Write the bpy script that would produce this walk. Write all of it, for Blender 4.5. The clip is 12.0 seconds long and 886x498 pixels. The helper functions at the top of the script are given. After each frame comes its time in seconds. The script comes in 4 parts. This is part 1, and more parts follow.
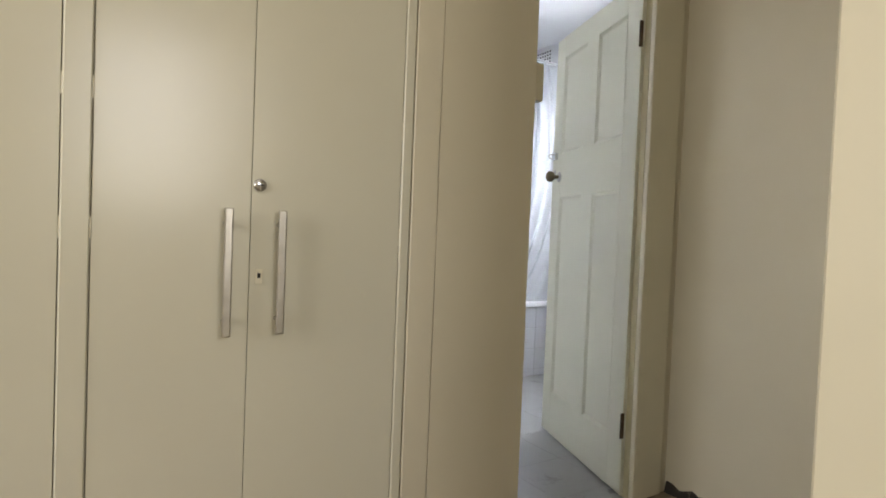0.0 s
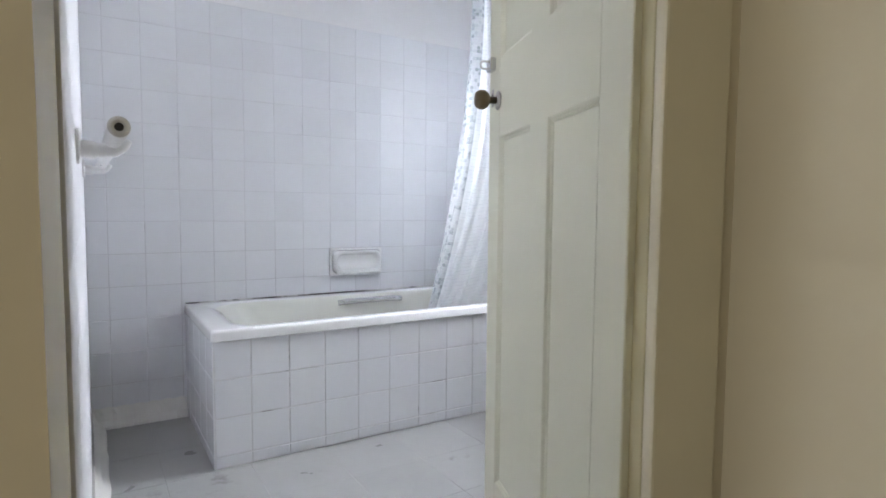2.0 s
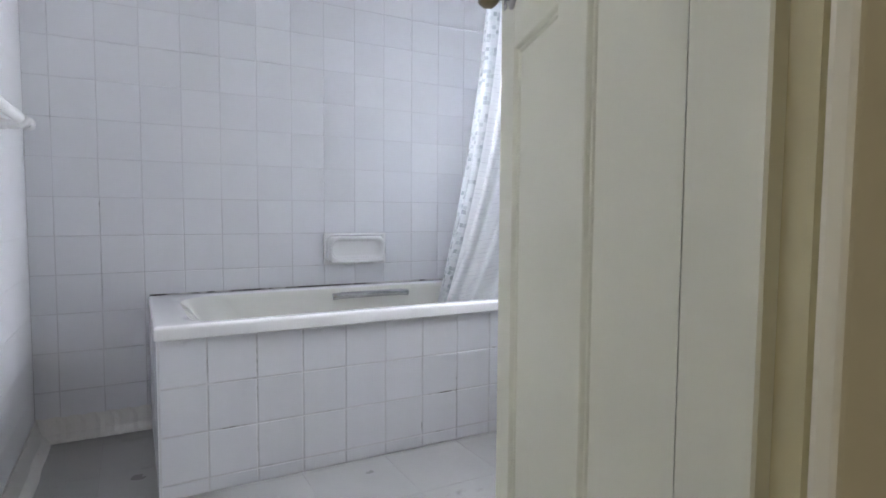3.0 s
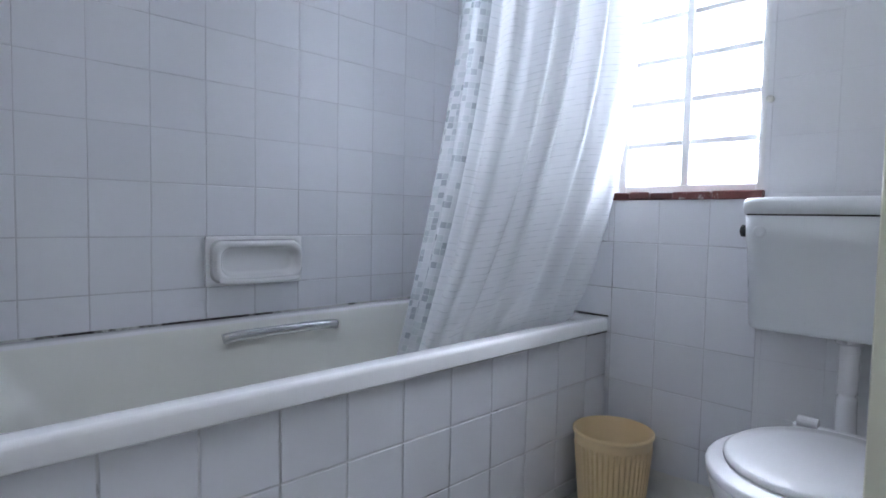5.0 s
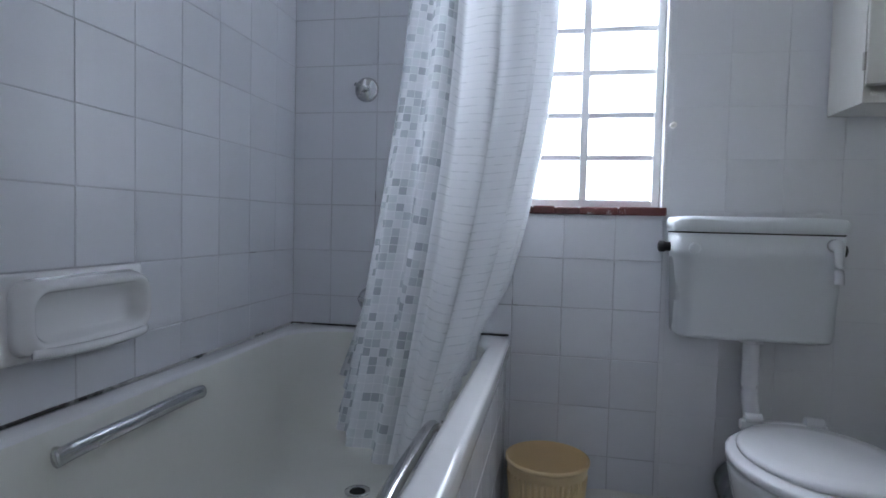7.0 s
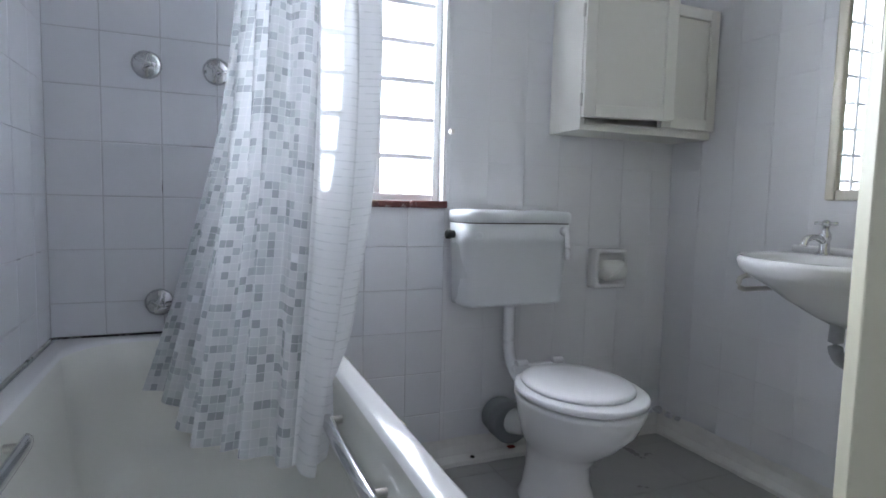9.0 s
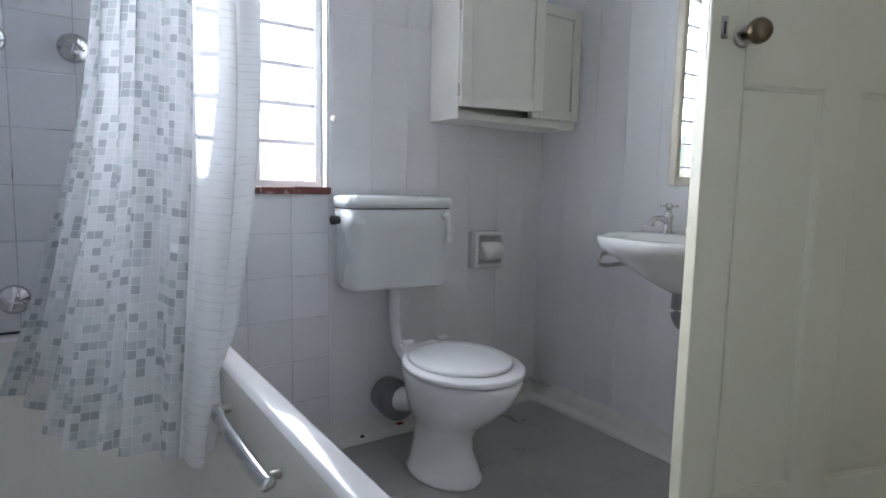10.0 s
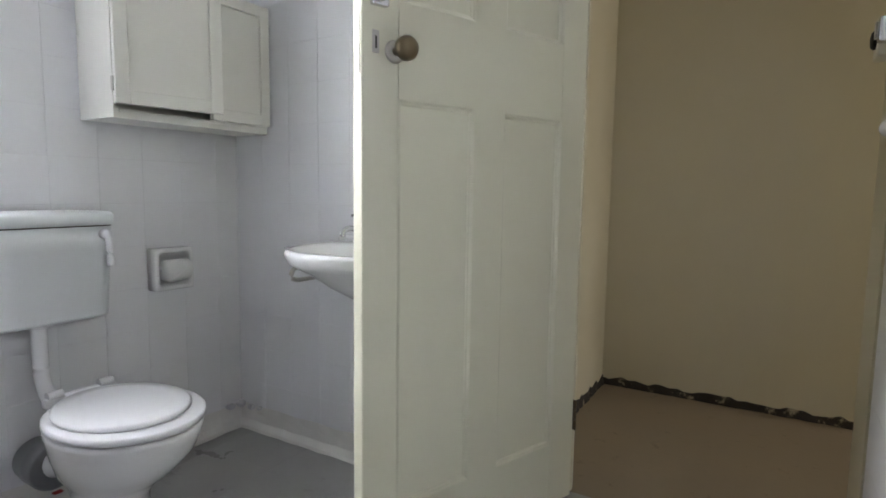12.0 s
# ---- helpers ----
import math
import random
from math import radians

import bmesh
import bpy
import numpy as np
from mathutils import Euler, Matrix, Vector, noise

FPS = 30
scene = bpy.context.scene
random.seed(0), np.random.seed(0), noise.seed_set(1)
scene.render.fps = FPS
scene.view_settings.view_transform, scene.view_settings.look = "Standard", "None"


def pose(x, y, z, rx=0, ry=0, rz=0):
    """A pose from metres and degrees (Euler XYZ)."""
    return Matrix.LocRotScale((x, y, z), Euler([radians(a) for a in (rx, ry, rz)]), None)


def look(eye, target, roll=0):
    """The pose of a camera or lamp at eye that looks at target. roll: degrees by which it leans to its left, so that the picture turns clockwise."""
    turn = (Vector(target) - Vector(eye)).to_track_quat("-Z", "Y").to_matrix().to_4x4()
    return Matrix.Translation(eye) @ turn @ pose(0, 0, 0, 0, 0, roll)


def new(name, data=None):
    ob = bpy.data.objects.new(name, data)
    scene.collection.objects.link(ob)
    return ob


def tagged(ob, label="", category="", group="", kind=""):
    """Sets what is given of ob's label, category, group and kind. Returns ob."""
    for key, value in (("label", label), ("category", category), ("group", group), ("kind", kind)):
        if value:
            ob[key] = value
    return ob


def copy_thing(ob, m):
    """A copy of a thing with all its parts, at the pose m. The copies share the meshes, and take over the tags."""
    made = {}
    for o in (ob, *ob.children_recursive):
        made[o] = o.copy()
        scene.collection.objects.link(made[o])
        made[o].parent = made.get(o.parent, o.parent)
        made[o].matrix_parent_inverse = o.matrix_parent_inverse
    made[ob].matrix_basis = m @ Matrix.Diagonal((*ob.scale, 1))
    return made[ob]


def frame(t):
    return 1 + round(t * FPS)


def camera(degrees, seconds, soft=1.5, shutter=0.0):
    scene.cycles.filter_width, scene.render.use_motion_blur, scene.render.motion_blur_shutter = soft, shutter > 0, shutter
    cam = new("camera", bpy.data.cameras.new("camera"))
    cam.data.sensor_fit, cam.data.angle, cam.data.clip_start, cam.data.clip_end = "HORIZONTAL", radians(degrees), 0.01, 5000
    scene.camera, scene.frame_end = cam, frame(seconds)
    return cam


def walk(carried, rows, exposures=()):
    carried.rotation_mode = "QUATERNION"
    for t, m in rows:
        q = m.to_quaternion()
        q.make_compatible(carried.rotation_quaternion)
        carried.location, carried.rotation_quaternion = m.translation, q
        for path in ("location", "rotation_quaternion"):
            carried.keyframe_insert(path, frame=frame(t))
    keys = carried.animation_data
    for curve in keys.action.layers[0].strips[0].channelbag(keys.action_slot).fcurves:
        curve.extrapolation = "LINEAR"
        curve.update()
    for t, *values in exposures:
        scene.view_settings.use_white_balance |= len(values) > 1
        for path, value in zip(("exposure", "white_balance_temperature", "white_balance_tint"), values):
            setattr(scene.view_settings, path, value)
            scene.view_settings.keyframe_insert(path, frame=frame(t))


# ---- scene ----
cam = camera(75.9, 12.0, soft=1.7)
PATH = [
    (0, (-2.332, -3.854, 1.015), (-1.266, -2.163, .959), 2.3),
    (0.5, (-2.064, -3.660, 1.026), (-0.982, -1.975, .952), 2.1),
    (1, (-1.793, -3.440, 1.030), (-0.688, -1.762, .958), 1.2),
    (1.5, (-1.497, -3.192, 1.074), (-0.435, -1.503, 0.934), 0.3),
    (1.8, (-1.37, -3.066, 1.035), (-0.309, -1.376, 0.902), 0.5),
    (2, (-1.281, -3.005, 1.011), (-0.228, -1.31, 0.877), 0.5),
    (2.5, (-1.084, -2.841, 0.943), (-0.101, -1.104, 0.812), 0.4),
    (3, (-0.956, -2.635, 0.898), (0.005, -0.886, 0.771), 0.4),
    (3.2, (-0.891, -2.536, 0.888), (0.063, -0.783, 0.759), 0.4),
    (4.0, (-0.840, -2.17, 0.865), (0.26, -0.51, 0.757), 0.8),
    (4.8, (-0.816, -1.793, 0.855), (0.464, -0.259, 0.759), 1.1),
    (5, (-0.818, -1.700, 0.868), (0.569, -0.266, 0.756), 1.1),
    (5.5, (-0.838, -1.464, 0.875), (0.791, -0.307, 0.781), 1.2),
    (6, (-0.856, -1.222, 0.862), (0.928, -0.321, 0.780), 1.3),
    (6.5, (-0.872, -1.033, 0.880), (1.013, -0.371, 0.794), 1.4),
    (6.7, (-0.876, -0.969, 0.886), (1.045, -0.401, 0.797), 1.4),
    (7.5, (-0.930, -0.715, 0.918), (1.07, -0.67, 0.835), 1.4),
    (8.3, (-0.930, -0.500, 0.940), (1.024, -0.959, 0.861), 1.4),
    (8.5, (-0.939, -0.469, 0.938), (0.98, -1.026, 0.844), 1.3),
    (9, (-0.97, -0.406, 0.957), (0.869, -1.173, 0.791), 1.4),
    (9.5, (-1.000, -0.380, 0.962), (0.751, -1.314, 0.761), 1.3),
    (10, (-1.018, -0.379, 0.966), (0.627, -1.502, 0.751), 1.2),
    (10.5, (-1.026, -0.382, 0.971), (0.435, -1.729, 0.759), 1.0),
    (11, (-1.042, -0.416, 0.976), (0.259, -1.92, 0.762), 0.7),
    (11.5, (-1.065, -0.487, 0.992), (0.091, -2.105, 0.775), 0.6),
    (12, (-1.074, -0.602, 1.012), (-0.058, -2.313, 0.805), 0.8),
]
EXPOSURES = [
    (0, 0.82, 6750, 12), (1.0, 0.96, 6750, 12), (1.5, 0.96, 6750, 12), (2.0, 0.88, 6750, 12), (2.5, 0.79, 6750, 13), (3.2, 0.56, 6700, 13),
    (4.8, 0.10, 6250, 13), (5.5, -0.08, 6120, 13), (6.5, -0.58, 6120, 13), (7.5, -0.38, 6300, 10), (8.5, -0.14, 6450, 11),
    (10, -0.05, 6600, 11), (10.5, -0.08, 6650, 11), (11, 0.09, 6800, 11), (11.5, 0.22, 6950, 11), (12, 0.42, 7050, 11)]
walk(cam, [(t, look(eye, target, roll)) for t, eye, target, roll in PATH], EXPOSURES)

# ---------------------------------------------------------------- plan, metres
XW, XE, YN, YS = -1.30, 0.89, 0.0, -2.215      # bathroom walls
YD, YC = -2.365, -2.405                         # door wall, inner and passage face
YB = -2.66                                     # cupboard wall face
YP = -3.57                                     # far wall of the passage
XP = -0.31                                     # end wall of the passage
H = 2.60
TILE = 0.152
TZ = 0.95                                      # a tile joint height
TILE_TOP = TZ + 7 * TILE

# ---------------------------------------------------------------- world and light
world = bpy.data.worlds.new("sky")
scene.world = world
world.use_nodes = True
sky = world.node_tree.nodes.new("ShaderNodeTexSky")
sky.sky_type, sky.sun_disc = "NISHITA", False
sky.sun_elevation, sky.sun_rotation = radians(50), radians(200)
bg = world.node_tree.nodes["Background"]
bg.inputs[1].default_value = 0.15
world.node_tree.links.new(sky.outputs[0], bg.inputs[0])


def area_lamp(name, m, sx, sy, power, color):
    d = bpy.data.lights.new(name, "AREA")
    d.shape, d.size, d.size_y, d.energy, d.color = "RECTANGLE", sx, sy, power, color
    ob = new(name, d)
    ob.matrix_world = m
    return ob


area_lamp("window_daylight", look((1.32, -1.0, 1.75), (0.3, -1.0, 1.35)), 1.5, 1.9, 275, (0.83, 0.885, 1.0))
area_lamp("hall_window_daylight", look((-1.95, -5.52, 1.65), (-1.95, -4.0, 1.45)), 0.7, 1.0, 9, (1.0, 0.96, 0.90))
# Added fill lamp, with no known source, to brighten the passage from the west.
area_lamp("hall_side_fill", look((-4.98, -3.65, 1.55), (-1.0, -3.4, 1.3)), 1.3, 1.5, 26, (1.0, 0.96, 0.91))

# ---------------------------------------------------------------- materials


def mat(name, color, rough=0.5, metal=0.0, vary=0.08, scale=6.0, bump=0.0, bscale=80.0, dirt=None, dirt_at=0.62, per=0.0,
        trans=0.0, coat=0.0, alpha=1.0, dscale=9.0, streak=(1, 1, 1)):
    m = bpy.data.materials.new(name)
    m.use_nodes = True
    nt = m.node_tree
    n, l = nt.nodes, nt.links
    b = n["Principled BSDF"]
    tc = n.new("ShaderNodeTexCoord")
    mp = n.new("ShaderNodeMapping")
    geo = n.new("ShaderNodeNewGeometry")
    l.new(geo.outputs["Position"], mp.inputs[0])
    mp.inputs["Scale"].default_value = streak
    big = n.new("ShaderNodeTexNoise")
    big.inputs["Scale"].default_value, big.inputs["Detail"].default_value = scale, 5
    l.new(mp.outputs[0], big.inputs["Vector"])
    ramp = n.new("ShaderNodeMapRange")
    ramp.inputs["From Min"].default_value, ramp.inputs["From Max"].default_value = 0.15, 0.85
    ramp.inputs["To Min"].default_value, ramp.inputs["To Max"].default_value = 1 - vary, 1 + vary
    l.new(big.outputs[0], ramp.inputs[0])
    hsv = n.new("ShaderNodeHueSaturation")
    hsv.inputs["Color"].default_value = (*color, 1)
    if per:
        info = n.new("ShaderNodeObjectInfo")
        r2 = n.new("ShaderNodeMapRange")
        r2.inputs["To Min"].default_value, r2.inputs["To Max"].default_value = 1 - per, 1 + per
        l.new(info.outputs["Random"], r2.inputs[0])
        mul = n.new("ShaderNodeMath")
        mul.operation = "MULTIPLY"
        l.new(ramp.outputs[0], mul.inputs[0]), l.new(r2.outputs[0], mul.inputs[1])
        l.new(mul.outputs[0], hsv.inputs["Value"])
    else:
        l.new(ramp.outputs[0], hsv.inputs["Value"])
    out = hsv.outputs[0]
    if dirt:
        dn = n.new("ShaderNodeTexNoise")
        dn.inputs["Scale"].default_value, dn.inputs["Detail"].default_value, dn.inputs["Roughness"].default_value = dscale, 8, 0.7
        l.new(mp.outputs[0], dn.inputs["Vector"])
        dr = n.new("ShaderNodeMapRange")
        dr.inputs["From Min"].default_value, dr.inputs["From Max"].default_value = dirt_at, dirt_at + 0.08
        l.new(dn.outputs[0], dr.inputs[0])
        mix = n.new("ShaderNodeMix")
        mix.data_type = "RGBA"
        l.new(dr.outputs[0], mix.inputs[0]), l.new(out, mix.inputs[6])
        mix.inputs[7].default_value = (*dirt, 1)
        out = mix.outputs[2]
    l.new(out, b.inputs["Base Color"])
    rr = n.new("ShaderNodeMapRange")
    rr.inputs["From Min"].default_value, rr.inputs["From Max"].default_value = 0.15, 0.85
    rr.inputs["To Min"].default_value, rr.inputs["To Max"].default_value = rough * 0.8, min(1, rough * 1.25)
    l.new(big.outputs[0], rr.inputs[0]), l.new(rr.outputs[0], b.inputs["Roughness"])
    b.inputs["Metallic"].default_value = metal
    b.inputs["Transmission Weight"].default_value = trans
    b.inputs["Coat Weight"].default_value = coat
    b.inputs["Alpha"].default_value = alpha
    if bump:
        fine = n.new("ShaderNodeTexNoise")
        fine.inputs["Scale"].default_value, fine.inputs["Detail"].default_value = bscale, 4
        l.new(mp.outputs[0], fine.inputs["Vector"])
        bp = n.new("ShaderNodeBump")
        bp.inputs["Strength"].default_value, bp.inputs["Distance"].default_value = bump, 0.004
        l.new(fine.outputs[0], bp.inputs["Height"]), l.new(bp.outputs[0], b.inputs["Normal"])
    return m


TILE_M = mat("glazed_white_tile", (0.74, 0.75, 0.78), 0.22, vary=0.03, scale=3, bump=0.12, bscale=14, per=0.025)
TILE_P = mat("painted_wall_tile", (0.75, 0.755, 0.775), 0.32, vary=0.03, scale=2.2, bump=0.12, bscale=14, per=0.005)
GROUT = mat("old_grout", (0.56, 0.56, 0.58), 0.85, vary=0.25, scale=5, dirt=(0.05, 0.045, 0.04), dirt_at=0.60, dscale=3.4)
GROUT_P = mat("painted_over_grout", (0.66, 0.66, 0.68), 0.7, vary=0.12, scale=5, dirt=(0.16, 0.15, 0.14), dirt_at=0.66, dscale=3.0)
SEALANT = mat("mouldy_sealant", (0.035, 0.03, 0.028), 0.8, vary=0.3, scale=20, dirt=(0.55, 0.55, 0.53), dirt_at=0.47, dscale=5)
GROUT_F = mat("grey_grout", (0.64, 0.64, 0.65), 0.85, vary=0.2, scale=9, dirt=(0.10, 0.09, 0.08), dirt_at=0.58, dscale=5)
PLASTER = mat("white_painted_plaster", (0.76, 0.76, 0.77), 0.6, vary=0.03, scale=2, bump=0.15, bscale=30)
CEIL = mat("white_ceiling_paint", (0.80, 0.80, 0.80), 0.7, vary=0.02, scale=1.5, bump=0.1)
CREAM = mat("cream_wall_paint", (0.61, 0.562, 0.43), 0.40, vary=0.03, scale=2.2, bump=0.12, bscale=22)
CREAM_T = mat("cream_gloss_trim", (0.65, 0.61, 0.47), 0.36, vary=0.04, scale=5, bump=0.05, bscale=40)
JAMB = mat("dark_yellow_cream_gloss", (0.52, 0.47, 0.28), 0.36, vary=0.06, scale=6, bump=0.12, bscale=40)
DOOR_M = mat("cream_door_gloss", (0.68, 0.665, 0.52), 0.33, vary=0.015, scale=5)
WARD = mat("cream_cupboard_gloss", (0.57, 0.548, 0.435), 0.21, vary=0.02, scale=3, bump=0.07, bscale=9)
FLOOR_B = mat("grey_floor_tile", (0.33, 0.33, 0.32), 0.30, vary=0.10, scale=5, bump=0.1, bscale=60, per=0.03, dirt=(0.20, 0.19, 0.18), dirt_at=0.60, dscale=3)
FLOOR_G = mat("dark_floor_joint", (0.25, 0.245, 0.24), 0.9, vary=0.2)
FLOOR_P = mat("brown_passage_screed", (0.25, 0.20, 0.145), 0.5, vary=0.12, scale=5, bump=0.15, bscale=50, dirt=(0.18, 0.14, 0.10), dirt_at=0.6)
ENAMEL = mat("cream_white_enamel", (0.80, 0.80, 0.74), 0.10, vary=0.02, scale=3, coat=0.4)
RIM = mat("white_enamel", (0.82, 0.82, 0.82), 0.10, vary=0.02, scale=3, coat=0.4)
CERAMIC = mat("white_ceramic", (0.80, 0.80, 0.80), 0.08, vary=0.02, scale=4, coat=0.5)
PLASTIC = mat("white_cistern_plastic", (0.74, 0.765, 0.78), 0.28, vary=0.02, scale=4)
SEAT = mat("white_seat_plastic", (0.80, 0.80, 0.82), 0.22, vary=0.02, scale=4)
CHROME = mat("worn_chrome", (0.62, 0.62, 0.63), 0.14, 1.0, vary=0.12, scale=30)
STEEL = mat("dull_steel", (0.50, 0.48, 0.44), 0.36, 1.0, vary=0.12, scale=40)
BRASS = mat("aged_brass", (0.17, 0.135, 0.085), 0.34, 1.0, vary=0.25, scale=40)
BRONZE = mat("dark_hinge_metal", (0.10, 0.07, 0.04), 0.5, 0.7, vary=0.3, scale=60)
BLACK = mat("black_rubber", (0.02, 0.02, 0.02), 0.6)
GREYPVC = mat("grey_pipe_plastic", (0.23, 0.24, 0.25), 0.45, vary=0.1)
BEIGE = mat("beige_bin_plastic", (0.74, 0.56, 0.32), 0.38, vary=0.03, scale=5)
SILL = mat("red_brick_sill_flaking", (0.115, 0.034, 0.030), 0.7, vary=0.4, scale=30, bump=0.4, bscale=90, dirt=(0.55, 0.50, 0.48), dirt_at=0.57, dscale=30, per=0.35)
WHITE_P = mat("white_gloss_paint", (0.76, 0.76, 0.76), 0.3, vary=0.04, scale=8, bump=0.15, bscale=60)
CAB_M = mat("off_white_cabinet_paint", (0.72, 0.71, 0.66), 0.34, vary=0.03, scale=5, bump=0.12, bscale=40)
SKIRT = mat("white_painted_cove", (0.70, 0.69, 0.66), 0.5, vary=0.08, scale=9, bump=0.3, bscale=40, dirt=(0.22, 0.20, 0.18), dirt_at=0.68, dscale=14)
SCAR = mat("blackened_skirting_scar", (0.025, 0.02, 0.017), 0.8, vary=0.4, scale=20, bump=0.6, bscale=60, dirt=(0.42, 0.36, 0.27), dirt_at=0.57, dscale=11)
PAPER = mat("white_tissue", (0.82, 0.82, 0.80), 0.9, vary=0.03, bump=0.3)
MIRROR_F = mat("champagne_mirror_frame", (0.56, 0.53, 0.44), 0.35, 0.2, vary=0.08, scale=12)
MIRROR_G = mat("mirror_glass", (0.90, 0.92, 0.91), 0.01, 1.0, vary=0.0)
DARK = mat("dark_void", (0.03, 0.028, 0.025), 0.9)
RUST = mat("red_rust", (0.35, 0.04, 0.03), 0.7, vary=0.3, scale=50)


def glass_mat():
    m = mat("window_glass", (0.95, 0.97, 0.97), 0.04, trans=1.0, vary=0.0)
    m.node_tree.nodes["Principled BSDF"].inputs["IOR"].default_value = 1.1
    return m


GLASS = glass_mat()


def curtain_mat():
    """Thin milky plastic with scattered grey mosaic squares printed on it."""
    m = bpy.data.materials.new("mosaic_shower_plastic")
    m.use_nodes = True
    nt = m.node_tree
    n, l = nt.nodes, nt.links
    n.remove(n["Principled BSDF"])
    uv = n.new("ShaderNodeUVMap")
    sc = n.new("ShaderNodeVectorMath")
    sc.operation = "SCALE"
    sc.inputs["Scale"].default_value = 1 / 0.0182
    l.new(uv.outputs[0], sc.inputs[0])
    fl = n.new("ShaderNodeVectorMath")
    fl.operation = "FLOOR"
    l.new(sc.outputs[0], fl.inputs[0])
    fr = n.new("ShaderNodeVectorMath")
    fr.operation = "FRACTION"
    l.new(sc.outputs[0], fr.inputs[0])
    wn = n.new("ShaderNodeTexWhiteNoise")
    wn.noise_dimensions = "2D"
    l.new(fl.outputs[0], wn.inputs["Vector"])
    sx = n.new("ShaderNodeSeparateXYZ")
    l.new(fr.outputs[0], sx.inputs[0])

    def math_node(op, a, b2):
        k = n.new("ShaderNodeMath")
        k.operation = op
        for i, v in enumerate((a, b2)):
            if isinstance(v, (int, float)):
                k.inputs[i].default_value = v
            else:
                l.new(v, k.inputs[i])
        return k.outputs[0]

    inx = math_node("MULTIPLY", math_node("GREATER_THAN", sx.outputs[0], 0.06), math_node("GREATER_THAN", sx.outputs[1], 0.06))
    shade = n.new("ShaderNodeValToRGB")
    shade.color_ramp.interpolation = "CONSTANT"
    e = shade.color_ramp.elements
    e[0].color, e[1].color = (0.78, 0.80, 0.82, 1), (0.36, 0.39, 0.40, 1)
    e[1].position = 0.84
    k = e.new(0.54)
    k.color = (0.55, 0.58, 0.59, 1)
    k = e.new(0.70)
    k.color = (0.45, 0.48, 0.49, 1)
    l.new(wn.outputs["Value"], shade.inputs[0])
    mix = n.new("ShaderNodeMix")
    mix.data_type = "RGBA"
    mix.inputs[6].default_value = (0.93, 0.94, 0.95, 1)
    wide = n.new("ShaderNodeSeparateXYZ")
    l.new(uv.outputs[0], wide.inputs[0])
    printed = math_node("LESS_THAN", wide.outputs[0], 1.27)
    weave = math_node("MULTIPLY", math_node("LESS_THAN", sx.outputs[1], 0.14), 0.30)
    amount = math_node("ADD", math_node("MULTIPLY", inx, printed), math_node("MULTIPLY", weave, math_node("SUBTRACT", 1.0, printed)))
    l.new(amount, mix.inputs[0]), l.new(shade.outputs[0], mix.inputs[7])
    dif, tra, gl, tp = (n.new("ShaderNodeBsdf" + k) for k in ("Diffuse", "Translucent", "Glossy", "Transparent"))
    l.new(mix.outputs[2], dif.inputs[0]), l.new(mix.outputs[2], tra.inputs[0])
    gl.inputs["Roughness"].default_value = 0.25
    tp.inputs[0].default_value = (0.93, 0.95, 0.98, 1)
    m1, m2, m3 = (n.new("ShaderNodeMixShader") for _ in range(3))
    l.new(math_node("ADD", math_node("MULTIPLY", printed, 0.05), 0.50), m1.inputs[0])
    l.new(dif.outputs[0], m1.inputs[1]), l.new(tra.outputs[0], m1.inputs[2])
    m2.inputs[0].default_value = 0.06
    l.new(m1.outputs[0], m2.inputs[1]), l.new(gl.outputs[0], m2.inputs[2])
    tile_here = math_node("MULTIPLY", math_node("MULTIPLY", inx, printed), math_node("GREATER_THAN", wn.outputs["Value"], 0.54))
    clear = math_node("SUBTRACT", math_node("ADD", math_node("MULTIPLY", printed, 0.26), 0.12), math_node("MULTIPLY", tile_here, 0.16))
    l.new(clear, m3.inputs[0])
    l.new(m2.outputs[0], m3.inputs[1]), l.new(tp.outputs[0], m3.inputs[2])
    l.new(m3.outputs[0], n["Material Output"].inputs[0])
    return m


CURTAIN = curtain_mat()

# ---------------------------------------------------------------- mesh helpers


def part(name, bm, material, parent=None, label="", smooth=False):
    me = bpy.data.meshes.new(name)
    bmesh.ops.recalc_face_normals(bm, faces=bm.faces)
    bm.to_mesh(me)
    bm.free()
    me.materials.append(material)
    if smooth:
        for p in me.polygons:
            p.use_smooth = True
    ob = new(name, me)
    if parent:
        ob.parent = parent
    if label:
        ob["label"] = label
    return ob


def thing(name, label, category, at=None, group=""):
    e = new(name)
    e.empty_display_size = 0.1
    if at is not None:
        e.matrix_world = at
    return tagged(e, label, category, group)


def box(bm, x0, x1, y0, y1, z0, z1, bevel=0.0, seg=1):
    m = Matrix.LocRotScale(((x0 + x1) / 2, (y0 + y1) / 2, (z0 + z1) / 2), None, (abs(x1 - x0), abs(y1 - y0), abs(z1 - z0)))
    vs = bmesh.ops.create_cube(bm, size=1, matrix=m)["verts"]
    if bevel:
        es = list({e for v in vs for e in v.link_edges})
        bmesh.ops.bevel(bm, geom=es, offset=bevel, segments=seg, affect="EDGES", profile=0.6)
    return bm


def bx(*a, **k):
    return box(bmesh.new(), *a, **k)


def loft(bm, rings, cap0=True, cap1=True):
    loops = [[bm.verts.new(p) for p in r] for r in rings]
    for a, b in zip(loops, loops[1:]):
        for i in range(len(a)):
            j = (i + 1) % len(a)
            bm.faces.new((a[i], a[j], b[j], b[i]))
    if cap0:
        bm.faces.new(loops[0][::-1])
    if cap1:
        bm.faces.new(loops[-1])
    return bm


